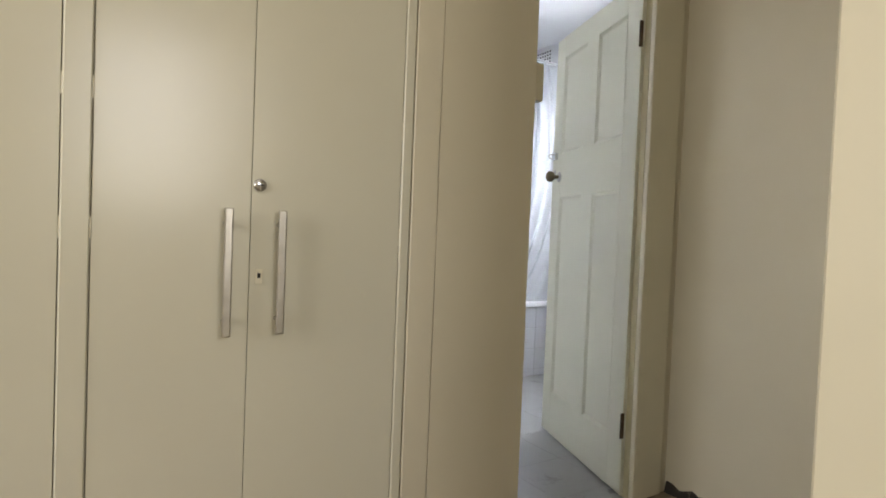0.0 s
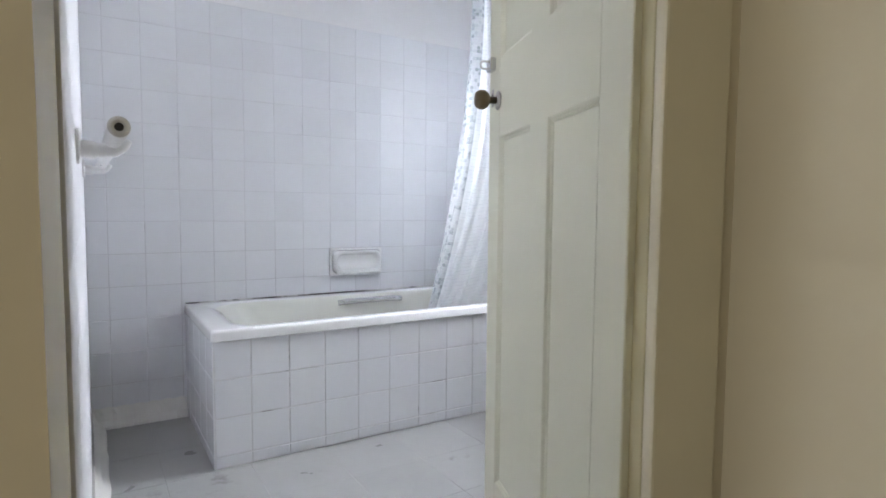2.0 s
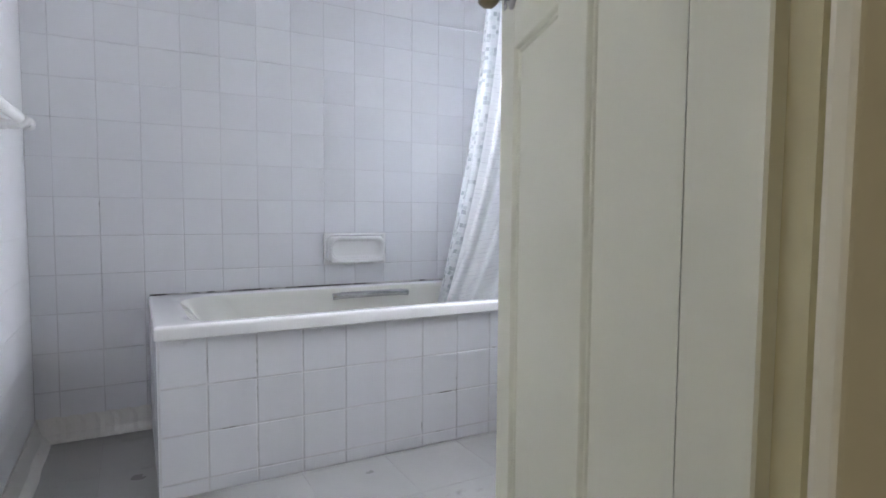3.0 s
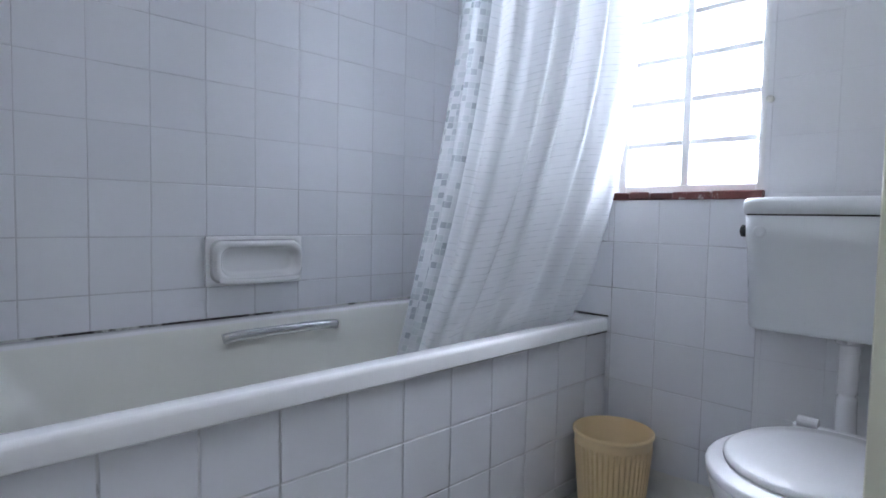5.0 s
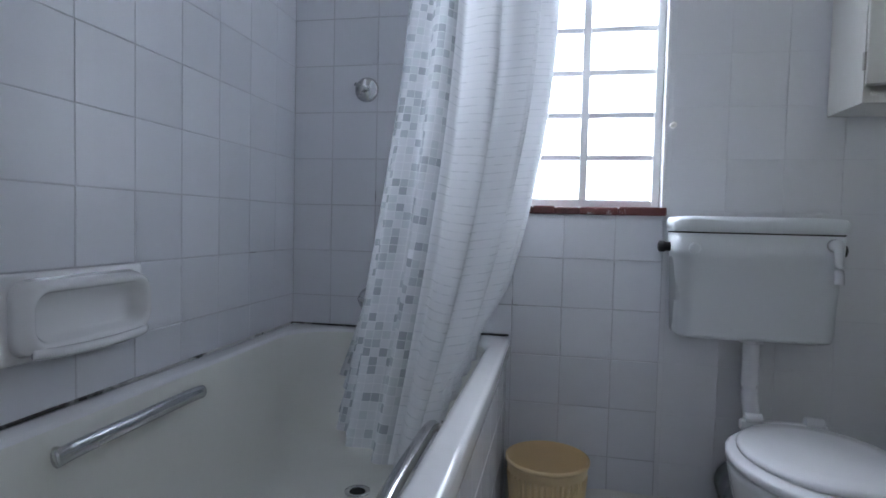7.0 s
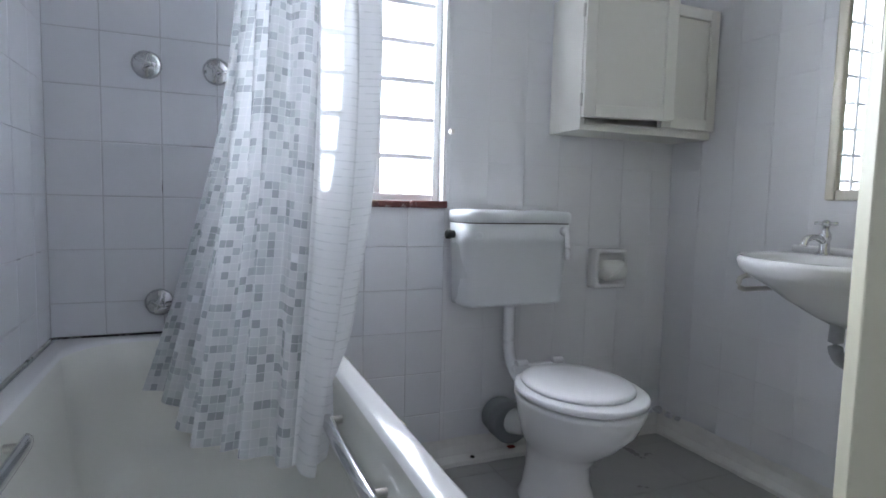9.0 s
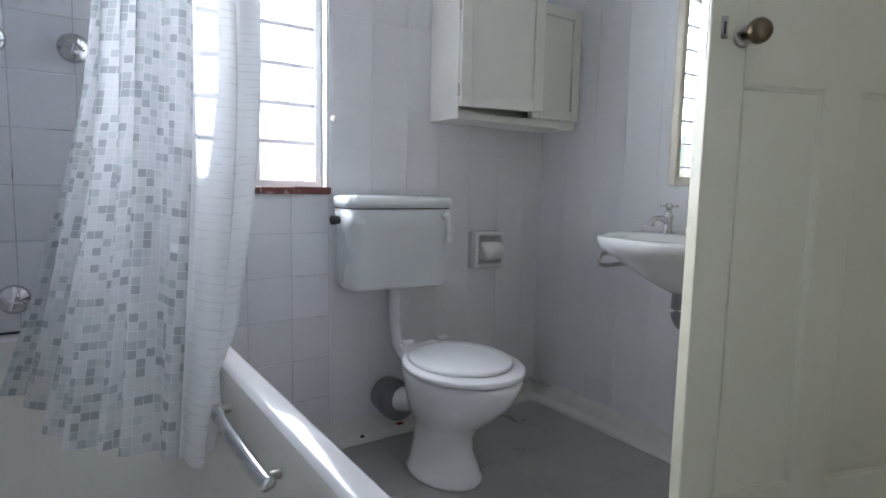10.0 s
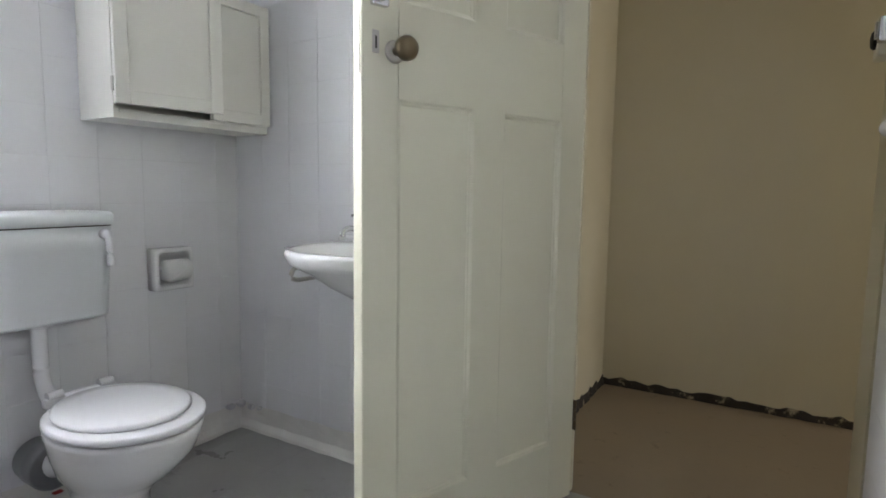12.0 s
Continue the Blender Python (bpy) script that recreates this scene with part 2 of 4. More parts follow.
def lathe(profile, n=24, axis="z", at=(0, 0, 0)):
    """profile: (radius, height) along the axis."""
    bm = bmesh.new()
    rings = []
    for r, h in profile:
        ring = []
        for i in range(n):
            a = 2 * math.pi * i / n
            c, s = r * math.cos(a), r * math.sin(a)
            p = {"z": (c, s, h), "x": (h, c, s), "y": (s, h, c)}[axis]
            ring.append((p[0] + at[0], p[1] + at[1], p[2] + at[2]))
        rings.append(ring)
    return loft(bm, rings)


def tube(points, r, n=12, flat=1.0, bm=None):
    bm = bm or bmesh.new()
    pts = [Vector(p) for p in points]
    rings = []
    for i, p in enumerate(pts):
        d = (pts[min(i + 1, len(pts) - 1)] - pts[max(i - 1, 0)]).normalized()
        side = d.cross(Vector((0, 0, 1)))
        if side.length < 0.05:
            side = d.cross(Vector((0, 1, 0)))
        side.normalize()
        up = side.cross(d)
        rad = r[i] if isinstance(r, (list, tuple)) else r
        rings.append([p + rad * (math.cos(a) * side + flat * math.sin(a) * up) for a in (2 * math.pi * k / n for k in range(n))])
    return loft(bm, rings)


def smooth_path(points, steps=6):
    pts = [Vector(p) for p in points]
    out = []
    for i in range(len(pts) - 1):
        p0, p1, p2, p3 = pts[max(i - 1, 0)], pts[i], pts[i + 1], pts[min(i + 2, len(pts) - 1)]
        for k in range(steps):
            t = k / steps
            out.append(0.5 * (2 * p1 + (p2 - p0) * t + (2 * p0 - 5 * p1 + 4 * p2 - p3) * t * t + (3 * p1 - p0 - 3 * p2 + p3) * t ** 3))
    return out + [pts[-1]]


def rrect(x0, x1, y0, y1, z, r, n=8):
    out = []
    for cx, cy, a0 in ((x1 - r, y1 - r, 0), (x0 + r, y1 - r, 90), (x0 + r, y0 + r, 180), (x1 - r, y0 + r, 270)):
        for i in range(n + 1):
            a = radians(a0 + 90 * i / n)
            out.append((cx + r * math.cos(a), cy + r * math.sin(a), z))
    return out


def structure(name, bm, material, label, category):
    return tagged(part(name, bm, material), label, category, kind="structure")


# ---------------------------------------------------------------- setting
T = 0.12
structure("floor_bathroom", bx(XW - T, XE + T, YC, YN + T, -0.08, -0.003), FLOOR_G, "dark joints under grey bathroom floor tiles", "floor")
bm = bx(-5.0, XP + T, YP - T, YC, -0.08, 0.0)
box(bm, -5.0, -1.55, -5.6, YP - T, -0.08, 0.0)
structure("floor_passage", bm, FLOOR_P, "worn brown screed floor of the passage", "floor")
structure("ceiling_bathroom", bx(XW - T, XE + T, YC, YN + T, H, H + 0.1), CEIL, "plain white painted bathroom ceiling", "ceiling")
bm = bx(-5.0, XP + T, YP - T, YC, H, H + 0.1)
box(bm, -5.0, -1.55, -5.6, YP - T, H, H + 0.1)
structure("ceiling_passage", bm, CEIL, "plain white painted passage ceiling", "ceiling")

G = 0.004                                      # thickness of the wall tiles
GB = 0.0010                                    # depth of the joints between them
wall_n = structure("wall_north", bx(XW - T, XE + T, YN + GB, YN + T, 0, H), GROUT, "white tiled wall behind the bath with worn joints", "wall")
structure("wall_north_plaster", bx(XW, XE, YN, YN + G - 0.0005, TILE_TOP, H), PLASTER, "white painted plaster above the wall tiles", "wall")
# window opening
WY0, WY1, WZ0, WZ1 = -1.185, -0.725, 0.955, 2.06
bm = bmesh.new()
box(bm, XE + GB, XE + 0.24, YC, WY0, 0, H), box(bm, XE + GB, XE + 0.24, WY1, YN + G, 0, H)
box(bm, XE + GB, XE + 0.24, WY0, WY1, 0, WZ0 - 0.02), box(bm, XE + GB, XE + 0.24, WY0, WY1, WZ1, H)
wall_e = structure("wall_east", bm, GROUT, "white tiled window wall with worn joints", "wall")
bm = bmesh.new()
box(bm, XE, XE + G - 0.0005, YS, WY0, TILE_TOP, H), box(bm, XE, XE + G - 0.0005, WY1, YN, TILE_TOP, H), box(bm, XE, XE + G - 0.0005, WY0, WY1, WZ1, H)
structure("wall_east_plaster", bm, PLASTER, "white painted plaster round the window head", "wall")
bm = bmesh.new()
box(bm, XE + G, XE + 0.238, WY0, WY0 + 0.008, WZ0, WZ1), box(bm, XE + G, XE + 0.238, WY1 - 0.008, WY1, WZ0, WZ1), box(bm, XE + G, XE + 0.238, WY0 + 0.008, WY1 - 0.008, WZ1 - 0.008, WZ1)
structure("window_reveal", bm, WHITE_P, "white painted window reveal", "trim")
wall_s = structure("wall_south", bx(-0.44, XE, YC, YS - GB, 0, H), GROUT_P, "white painted tile wall behind the basin", "wall")
structure("wall_south_plaster", bx(-0.44, XE, YS - G + 0.0005, YS, TILE_TOP, H), PLASTER, "white painted plaster above the basin wall tiles", "wall")
wall_w = structure("wall_west", bx(XW - T, XW - GB, YD + 0.012, YN, 0, H), GROUT_P, "white painted tile wall with a towel rail", "wall")
structure("wall_west_plaster", bx(XW - G + 0.0005, XW, YC + 0.14, YN, TILE_TOP, H), PLASTER, "white painted plaster above the side wall tiles", "wall")
structure("wall_door_head", bx(XW, -0.44, YC, YD, 2.07, H), CREAM, "cream painted wall above the bathroom door", "wall")
structure("wall_passage_strip", bx(-0.350, XP, YC - 0.012, YC, 0, H), CREAM, "narrow cream wall beside the door frame", "wall")
structure("wall_passage_end", bx(XP, XP + T, YP - T, YC, 0, H), CREAM, "cream painted end wall of the passage", "wall")
structure("wall_passage_far", bx(-1.67, XP, YP - T, YP, 0, H), CREAM, "cream painted passage wall with a damaged base", "wall")
bm = bmesh.new()
box(bm, -1.60, -1.302, YB, YB + 0.14, 0, H), box(bm, -1.302 - 0.05, -1.302, YB + 0.14, YC - 0.013, 0, H)
structure("wall_cupboard_side", bm, CREAM, "cream painted wall between cupboard and bathroom door", "wall")
structure("wall_cupboard_back", bx(-5.0, -1.42, YC + 0.3, YC + 0.4, 0, H), CREAM, "plain cream wall behind the built-in cupboard", "wall")
structure("wall_cupboard_head", bx(-5.0, -1.60, YB, YB + 0.14, 2.36, H), CREAM, "cream painted wall above the built-in cupboard", "wall")
# Unseen wall; its opening is made up to go with the west fill lamp.
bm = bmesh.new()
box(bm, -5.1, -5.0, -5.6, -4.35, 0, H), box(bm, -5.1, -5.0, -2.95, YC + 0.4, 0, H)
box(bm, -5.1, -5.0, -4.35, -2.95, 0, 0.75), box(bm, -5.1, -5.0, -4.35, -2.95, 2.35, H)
structure("wall_hall_west", bm, CREAM, "plain unseen cream hall wall with an opening for a lamp", "wall")
structure("wall_hall_north", bx(-5.0, -3.05, YB, YB + 0.14, 0, 2.36), CREAM, "plain cream hall wall beside the cupboards", "wall")
structure("wall_hall_east", bx(-1.67, -1.55, -5.6, YP - T, 0, H), CREAM, "plain cream hall wall beside the passage", "wall")
# Unseen wall; its opening stands for the window mirrored in the cupboard gloss.
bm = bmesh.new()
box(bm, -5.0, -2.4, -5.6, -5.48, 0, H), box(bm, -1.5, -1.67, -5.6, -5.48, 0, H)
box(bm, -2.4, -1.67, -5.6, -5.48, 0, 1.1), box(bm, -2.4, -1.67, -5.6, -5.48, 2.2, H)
structure("wall_hall_south", bm, CREAM, "plain unseen cream hall wall with an opening for a lamp", "wall")
# passage opening edge
structure("trim_passage_opening", bx(-1.685, -1.67, YP - T - 0.01, YP + 0.004, 0, H, bevel=0.004), CREAM_T, "cream painted edge of the passage opening", "trim")

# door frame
# Jambs, head and west architrave in a darker, yellower cream than the trim.
fr = tagged(part("door_frame", bx(-0.515, -0.44, YC + 0.002, YD + 0.01, 0, 2.07, bevel=0.004), JAMB), "cream gloss door frame, jambs and one architrave darker yellow", "door frame", kind="structure")
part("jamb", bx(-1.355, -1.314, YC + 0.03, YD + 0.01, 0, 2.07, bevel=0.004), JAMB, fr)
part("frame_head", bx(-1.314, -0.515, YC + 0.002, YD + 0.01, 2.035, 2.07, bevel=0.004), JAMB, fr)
part("architrave", bx(-0.521, -0.350, YC - 0.022, YC, 0, 2.13, bevel=0.006, seg=2), CREAM_T, fr)
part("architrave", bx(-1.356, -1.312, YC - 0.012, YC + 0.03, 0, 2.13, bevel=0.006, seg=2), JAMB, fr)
part("architrave", bx(-1.312, -0.521, YC - 0.022, YC, 2.05, 2.13, bevel=0.006, seg=2), CREAM_T, fr)
keep = part("strike_keep", bx(-1.3135, XW + 0.052, YD - 0.03, YD + 0.005, 1.385, 1.445, bevel=0.006, seg=2), CHROME, fr, "chrome rim lock keep")
part("keep_lip", bx(XW + 0.052, XW + 0.058, YD - 0.026, YD - 0.002, 1.395, 1.435, bevel=0.002), STEEL, keep)

# coved skirting of the bathroom


def cove(name, a, b, inward, label):
    """A painted cove fillet from a to b along a wall; inward points into the room."""
    a, b, w = Vector((*a, 0)), Vector((*b, 0)), Vector((*inward, 0))
    prof = [(0.0, 0.0), (0.0, 0.085), (0.008, 0.09), (0.016, 0.06), (0.028, 0.03), (0.05, 0.012), (0.055, 0.0)]
    n = 24
    rings = []
    for i in range(n + 1):
        p = a.lerp(b, i / n)
        rings.append([p + w * (d + (0.003 * math.sin(i * 2.3) if d > 0.01 else 0)) + Vector((0, 0, h + (0.003 * math.sin(i * 1.7 + 1) if h > 0.05 else 0.001))) for d, h in prof])
    return structure(name, loft(bmesh.new(), rings), SKIRT, label, "skirting")


cove("baseboard_south", (XE, YS), (-0.44, YS), (0, 1), "white painted cove skirting, chipped and dirty")
cove("baseboard_east", (XE, YS), (XE, -0.74), (-1, 0), "white painted cove skirting under the window wall")
cove("baseboard_west", (XW, YD), (XW, YN), (1, 0), "white painted cove skirting under the towel rail")
cove("baseboard_north", (XW, YN), (-0.90, YN), (0, -1), "white painted cove skirting beside the bath")

# damaged base of the passage walls


def scar(name, a, b, inward, label):
    rng = random.Random(name)
    a, b, w = Vector((*a, 0)), Vector((*b, 0)), Vector((*inward, 0))
    n = 40
    rings = []
    for i in range(n + 1):
        p = a.lerp(b, i / n)
        h, d = 0.038 + rng.uniform(-0.012, 0.012), 0.008 + rng.uniform(-0.004, 0.004)
        rings.append([p + w * x + Vector((0, 0, z)) for x, z in ((0, 0.001), (0, h), (d * 0.6, h - 0.006), (d, h * 0.5), (d + 0.006, 0.001))])
    return structure(name, loft(bmesh.new(), rings), SCAR, label, "skirting")


def rubble(x, y, r, label, material):
    """A small irregular crumb lying on the cove."""
    rng = random.Random(round(x * 1000 + y * 77))
    ob = thing("plaster_crumb", label, "debris", pose(x, y, 0), "crumbs along the skirting")
    bm = bmesh.new()
    bmesh.ops.create_icosphere(bm, subdivisions=2, radius=r)
    for v in bm.verts:
        v.co *= 0.75 + 0.5 * rng.random()
        v.co.z = v.co.z * 0.6
    low = min(v.co.z for v in bm.verts)
    for v in bm.verts:
        v.co.z -= low
    part("crumb", bm, material, ob)
    return ob


for cx, cy, cr, cz in ((XE - 0.02, YS + 0.075, 0.020, 0.075), (XE - 0.03, YS + 0.03, 0.022, 0.075), (XE - 0.085, YS + 0.02, 0.018, 0.075), (XE - 0.13, YS + 0.018, 0.013, 0.078)):
    rubble(cx, cy, cr, "grey crumbled plaster lump on the corner skirting", GROUT).location.z = cz
for cx, cy, cr in ((XE - 0.035, -1.10, 0.010), (XE - 0.04, -0.83, 0.007), (XE - 0.045, -1.30, 0.008)):
    rubble(cx, cy, cr, "dark paint chip lying on the skirting ledge", SCAR).location.z = 0.02


scar("baseboard_passage_far", (XP, YP), (-1.66, YP), (0, 1), "torn-off skirting strip with black and chipped plaster")
scar("baseboard_passage_end", (XP, YP), (XP, YC - 0.02), (-1, 0), "torn-off blackened skirting strip on the end wall")

# ---------------------------------------------------------------- window


def window():
    w = thing("window_1", "white painted steel window with small panes in two columns", "window", Matrix.Translation((XE + 0.065, 0, 0)))
    w["kind"] = "structure"
    f = 0.024
    bm = bmesh.new()
    y0, y1, z0, z1 = WY0 + 0.008, WY1 - 0.008, WZ0 + 0.002, WZ1 - 0.008
    box(bm, -0.02, 0.02, y0, y0 + f, z0, z1, bevel=0.003), box(bm, -0.02, 0.02, y1 - f, y1, z0, z1, bevel=0.003)
    box(bm, -0.02, 0.02, y0 + f, y1 - f, z0, z0 + f, bevel=0.003), box(bm, -0.02, 0.02, y0 + f, y1 - f, z1 - f, z1, bevel=0.003)
    part("window_frame", bm, WHITE_P, w)
    ym = -0.948
    part("mullion", bx(-0.019, 0.012, ym - 0.012, ym + 0.012, z0 + f, z1 - f, bevel=0.003), WHITE_P, w)
    rows = 8
    dz = (z1 - z0 - 2 * f) / rows
    for r in range(1, rows):
        for a, b in ((y0 + f, ym - 0.012), (ym + 0.012, y1 - f)):
            z = z0 + f + r * dz
            part("glazing_bar", bx(-0.016, 0.012, a, b, z - 0.009, z + 0.009, bevel=0.003), WHITE_P, w)
    for r in range(rows):
        for a, b in ((y0 + f, ym - 0.012), (ym + 0.012, y1 - f)):
            z = z0 + f + r * dz
            p = part("pane", bx(0.002, 0.006, a, b, z + 0.004, z + dz - 0.004), GLASS, w)
            p.visible_shadow = False
    part("stay_peg", lathe([(0.004, 0), (0.009, 0.004), (0.009, 0.02), (0.004, 0.025)], 12, "x", (-0.092, WY0 - 0.012, 1.20)), CAB_M, w)
    return w


window()
sill = tagged(part("window_sill", bx(XE + G, XE + 0.045, WY0 + 0.002, WY1 - 0.002, WZ0 - 0.02, WZ0 - 0.001), SILL), "dark red brick sill with flaking paint", "window sill", kind="structure")
for i, (a, b) in enumerate(((-1.19, -1.055), (-1.051, -0.94), (-0.937, -0.868), (-0.864, -0.80), (-0.797, -0.705))):
    part("brick", bx(XE - 0.014 - 0.002 * (i % 2), XE + G - 0.001, a, b, WZ0 - 0.021, WZ0 + 0.004 - 0.002 * (i % 3), bevel=0.003), SILL, sill)


# ---------------------------------------------------------------- bathroom door, standing open
HINGE = pose(-0.529, -2.370, 0, 0, 0, math.degrees(math.atan2(0.941, 0.338)))


def bathroom_door():
    """Local x runs from the hinge to the free edge, +y is the face seen from the passage."""
    d = thing("door_1", "open cream four-panel wooden door with aged knob", "door", HINGE)
    d["kind"] = "structure"
    wd, th = 0.802, 0.040
    xs = (0.0, 0.111, 0.352, 0.462, 0.703, wd)
    zs = (0.008, 0.213, 1.222, 1.440, 1.930, 2.035)
    st = [part("stile", bx(a, b, -th, 0, zs[0], zs[5], bevel=0.0025), DOOR_M, d) for a, b in ((xs[0], xs[1]), (xs[4], xs[5]))]
    for z0, z1 in ((zs[0], zs[1]), (zs[2], zs[3]), (zs[4], zs[5])):
        part("rail", bx(xs[1], xs[4], -th + 0.0004, -0.0004, z0, z1), DOOR_M, d)
    for z0, z1 in ((zs[1], zs[2]), (zs[3], zs[4])):
        part("muntin", bx(xs[2], xs[3], -th + 0.0004, -0.0004, z0, z1), DOOR_M, d)
        for a, b in ((xs[1], xs[2]), (xs[3], xs[4])):
            p = part("panel", bx(a, b, -th + 0.011, -0.011, z0, z1), DOOR_M, d)
            for s in (1, -1):
                yf, yp = (-0.0006, -0.0112) if s > 0 else (-th + 0.0006, -th + 0.0112)
                step = (yp - yf)
                rings = [[(a + m, y, z0 + m), (b - m, y, z0 + m), (b - m, y, z1 - m), (a + m, y, z1 - m)] for m, y in ((0.0, yf), (0.003, yf + 0.15 * step), (0.007, yf + 0.6 * step), (0.011, yf + 0.72 * step), (0.014, yp))]
                bm = loft(bmesh.new(), rings, False, False)
                part("moulding", bm, DOOR_M, p)
    for s in (1, -1):
        y = 0 if s > 0 else -th
        k = part("knob", lathe([(0.010, y), (0.010, y + s * 0.026), (0.020, y + s * 0.032), (0.0275, y + s * 0.042), (0.0275, y + s * 0.056), (0.021, y + s * 0.066), (0.008, y + s * 0.069)], 24, "y", (0.716, 0, 1.325)), BRASS, d, "aged dark brass knob", True)
        part("rosette", lathe([(0.026, y), (0.026, y + s * 0.003), (0.020, y + s * 0.006), (0.010, y + s * 0.007)], 24, "y", (0.716, 0, 1.325)), STEEL, k, "", True)
    kp = part("keyhole_plate", bx(0.758, 0.776, 0, 0.0025, 1.315, 1.365, bevel=0.001), STEEL, d, "painted-over keyhole plate")
    part("keyhole", bx(0.7645, 0.7695, 0.0026, 0.0032, 1.325, 1.352), DARK, kp)
    lk = part("rim_latch", bx(0.740, 0.783, 0, 0.018, 1.415, 1.452, bevel=0.005, seg=2), CHROME, d, "small chrome rim latch")
    part("thumb_turn", tube(smooth_path([(0.765, 0.018, 1.424), (0.765, 0.034, 1.424), (0.765, 0.040, 1.434), (0.765, 0.034, 1.444), (0.765, 0.018, 1.444)]), 0.0035, 8), STEEL, lk, "", True)
    part("lock_plate", bx(wd, wd + 0.0015, -0.030, -0.010, 1.27, 1.40), STEEL, d, "steel lock faceplate in the door edge")
    for z in (0.285, 1.815):
        h = part("hinge", bx(-0.002, 0.002, -0.006, 0.004, z - 0.05, z + 0.05, bevel=0.001), BRONZE, d, "dark tarnished butt hinge")
        for k in range(3):
            part("knuckle", lathe([(0.0045, z - 0.05 + k * 0.034), (0.0045, z - 0.05 + k * 0.034 + 0.031)], 12, "z", (-0.001, 0.0065, 0)), BRONZE, h, "", True)
    return d


bathroom_door()

# ---------------------------------------------------------------- bath
BX0, BX1, BY0, BY1, BZ = -0.905, XE - 0.002, -0.745, -0.003, 0.548


def bathtub():
    t = thing("bathtub", "built-in white enamel bath with tiled front panel", "bathtub")
    n = 8
    R = lambda i, z, r, l=0.0, rr=0.0: rrect(BX0 + i + l, BX1 - i - rr, BY0 + i, BY1 - i, z, r, n)
    rim = [R(0.012, BZ - 0.046, 0.02), R(0.003, BZ - 0.046, 0.02), R(0.0, BZ - 0.043, 0.02), R(0.0, BZ - 0.040, 0.02), R(0.001, BZ - 0.012, 0.022), R(0.0035, BZ - 0.005, 0.024), R(0.009, BZ - 0.001, 0.028), R(0.014, BZ, 0.03), R(0.046, BZ - 0.001, 0.10, 0.03), R(0.054, BZ - 0.003, 0.13, 0.04), R(0.060, BZ - 0.009, 0.15, 0.05)]
    part("rim", loft(bmesh.new(), rim, False, False), RIM, t, "rounded white enamel rim", True)
    tub = [R(0.060, BZ - 0.009, 0.15, 0.05), R(0.068, BZ - 0.03, 0.16, 0.07), R(0.082, BZ - 0.14, 0.17, 0.13, 0.0), R(0.10, BZ - 0.26, 0.17, 0.19, 0.01), R(0.125, BZ - 0.345, 0.16, 0.22, 0.02), R(0.18, BZ - 0.375, 0.13, 0.24, 0.04), R(0.25, BZ - 0.380, 0.08, 0.27, 0.06)]
    part("tub", loft(bmesh.new(), tub, False, True), ENAMEL, t, "slightly yellowed enamel tub", True)
    dr = part("drain", lathe([(0.034, BZ - 0.379), (0.034, BZ - 0.375), (0.026, BZ - 0.374), (0.022, BZ - 0.3775)], 24, "z", (0.53, -0.37, 0)), CHROME, t, "chrome plughole", True)
    part("plughole", lathe([(0.021, BZ - 0.3775), (0.021, BZ - 0.3765)], 20, "z", (0.53, -0.37, 0)), DARK, dr)
    for y, x0, x1 in ((-0.078, -0.14, 0.235), (-0.666, -0.14, 0.235)):
        s = 1 if y > -0.4 else -1
        yo = y + s * 0.018
        drop = 0.0 if s > 0 else 0.022
        yb = y - s * 0.028
        zb = 0.508 - drop
        bar = part("grab_bar", tube(smooth_path([(x0 - 0.004, yb + s * 0.006, zb - 0.004), (x0 + 0.06, yb, zb + 0.002), (x1 - 0.06, yb, zb + 0.002), (x1 + 0.004, yb + s * 0.006, zb - 0.004)]), 0.011 if s > 0 else 0.0145, 12, 1.4 if s > 0 else 0.85), CHROME, t, "worn flat chrome grab bar", True)
        for x in (x0 + 0.022, x1 - 0.022):
            part("end_fixing", lathe([(0.008, min(yb, yo + s * 0.012)), (0.008, max(yb, yo + s * 0.012))], 14, "y", (x, 0, zb - 0.003)), STEEL, bar)
    seal = bx(BX0 + 0.01, BX1, BY1 - 0.004, BY1 + 0.003 - 0.0005, BZ - 0.002, BZ + 0.0035)
    box(seal, BX1 - 0.004, BX1 + 0.0015, BY0 + 0.01, BY1 - 0.004, BZ - 0.002, BZ + 0.0035)
    part("sealant", seal, SEALANT, t, "mouldy dark sealant line")
    box(seal2 := bmesh.new(), BX1 - 0.12, BX1, BY0 + 0.0125, BY0 + 0.0155, BZ - 0.053, BZ - 0.047)
    part("gap_line", seal2, SEALANT, t, "dark open joint under the rim")
    carcass = bx(BX0 + 0.0085, BX1, BY0 + 0.0165, BY0 + 0.044, 0, BZ - 0.04)
    box(carcass, BX0 + 0.0085, BX0 + 0.036, BY0 + 0.044, BY1, 0, BZ - 0.04)
    panel = part("panel", carcass, GROUT_F, t, "grey grouted bath panel")
    return t, panel


bath, bath_panel = bathtub()

# ---------------------------------------------------------------- things on the tiled walls


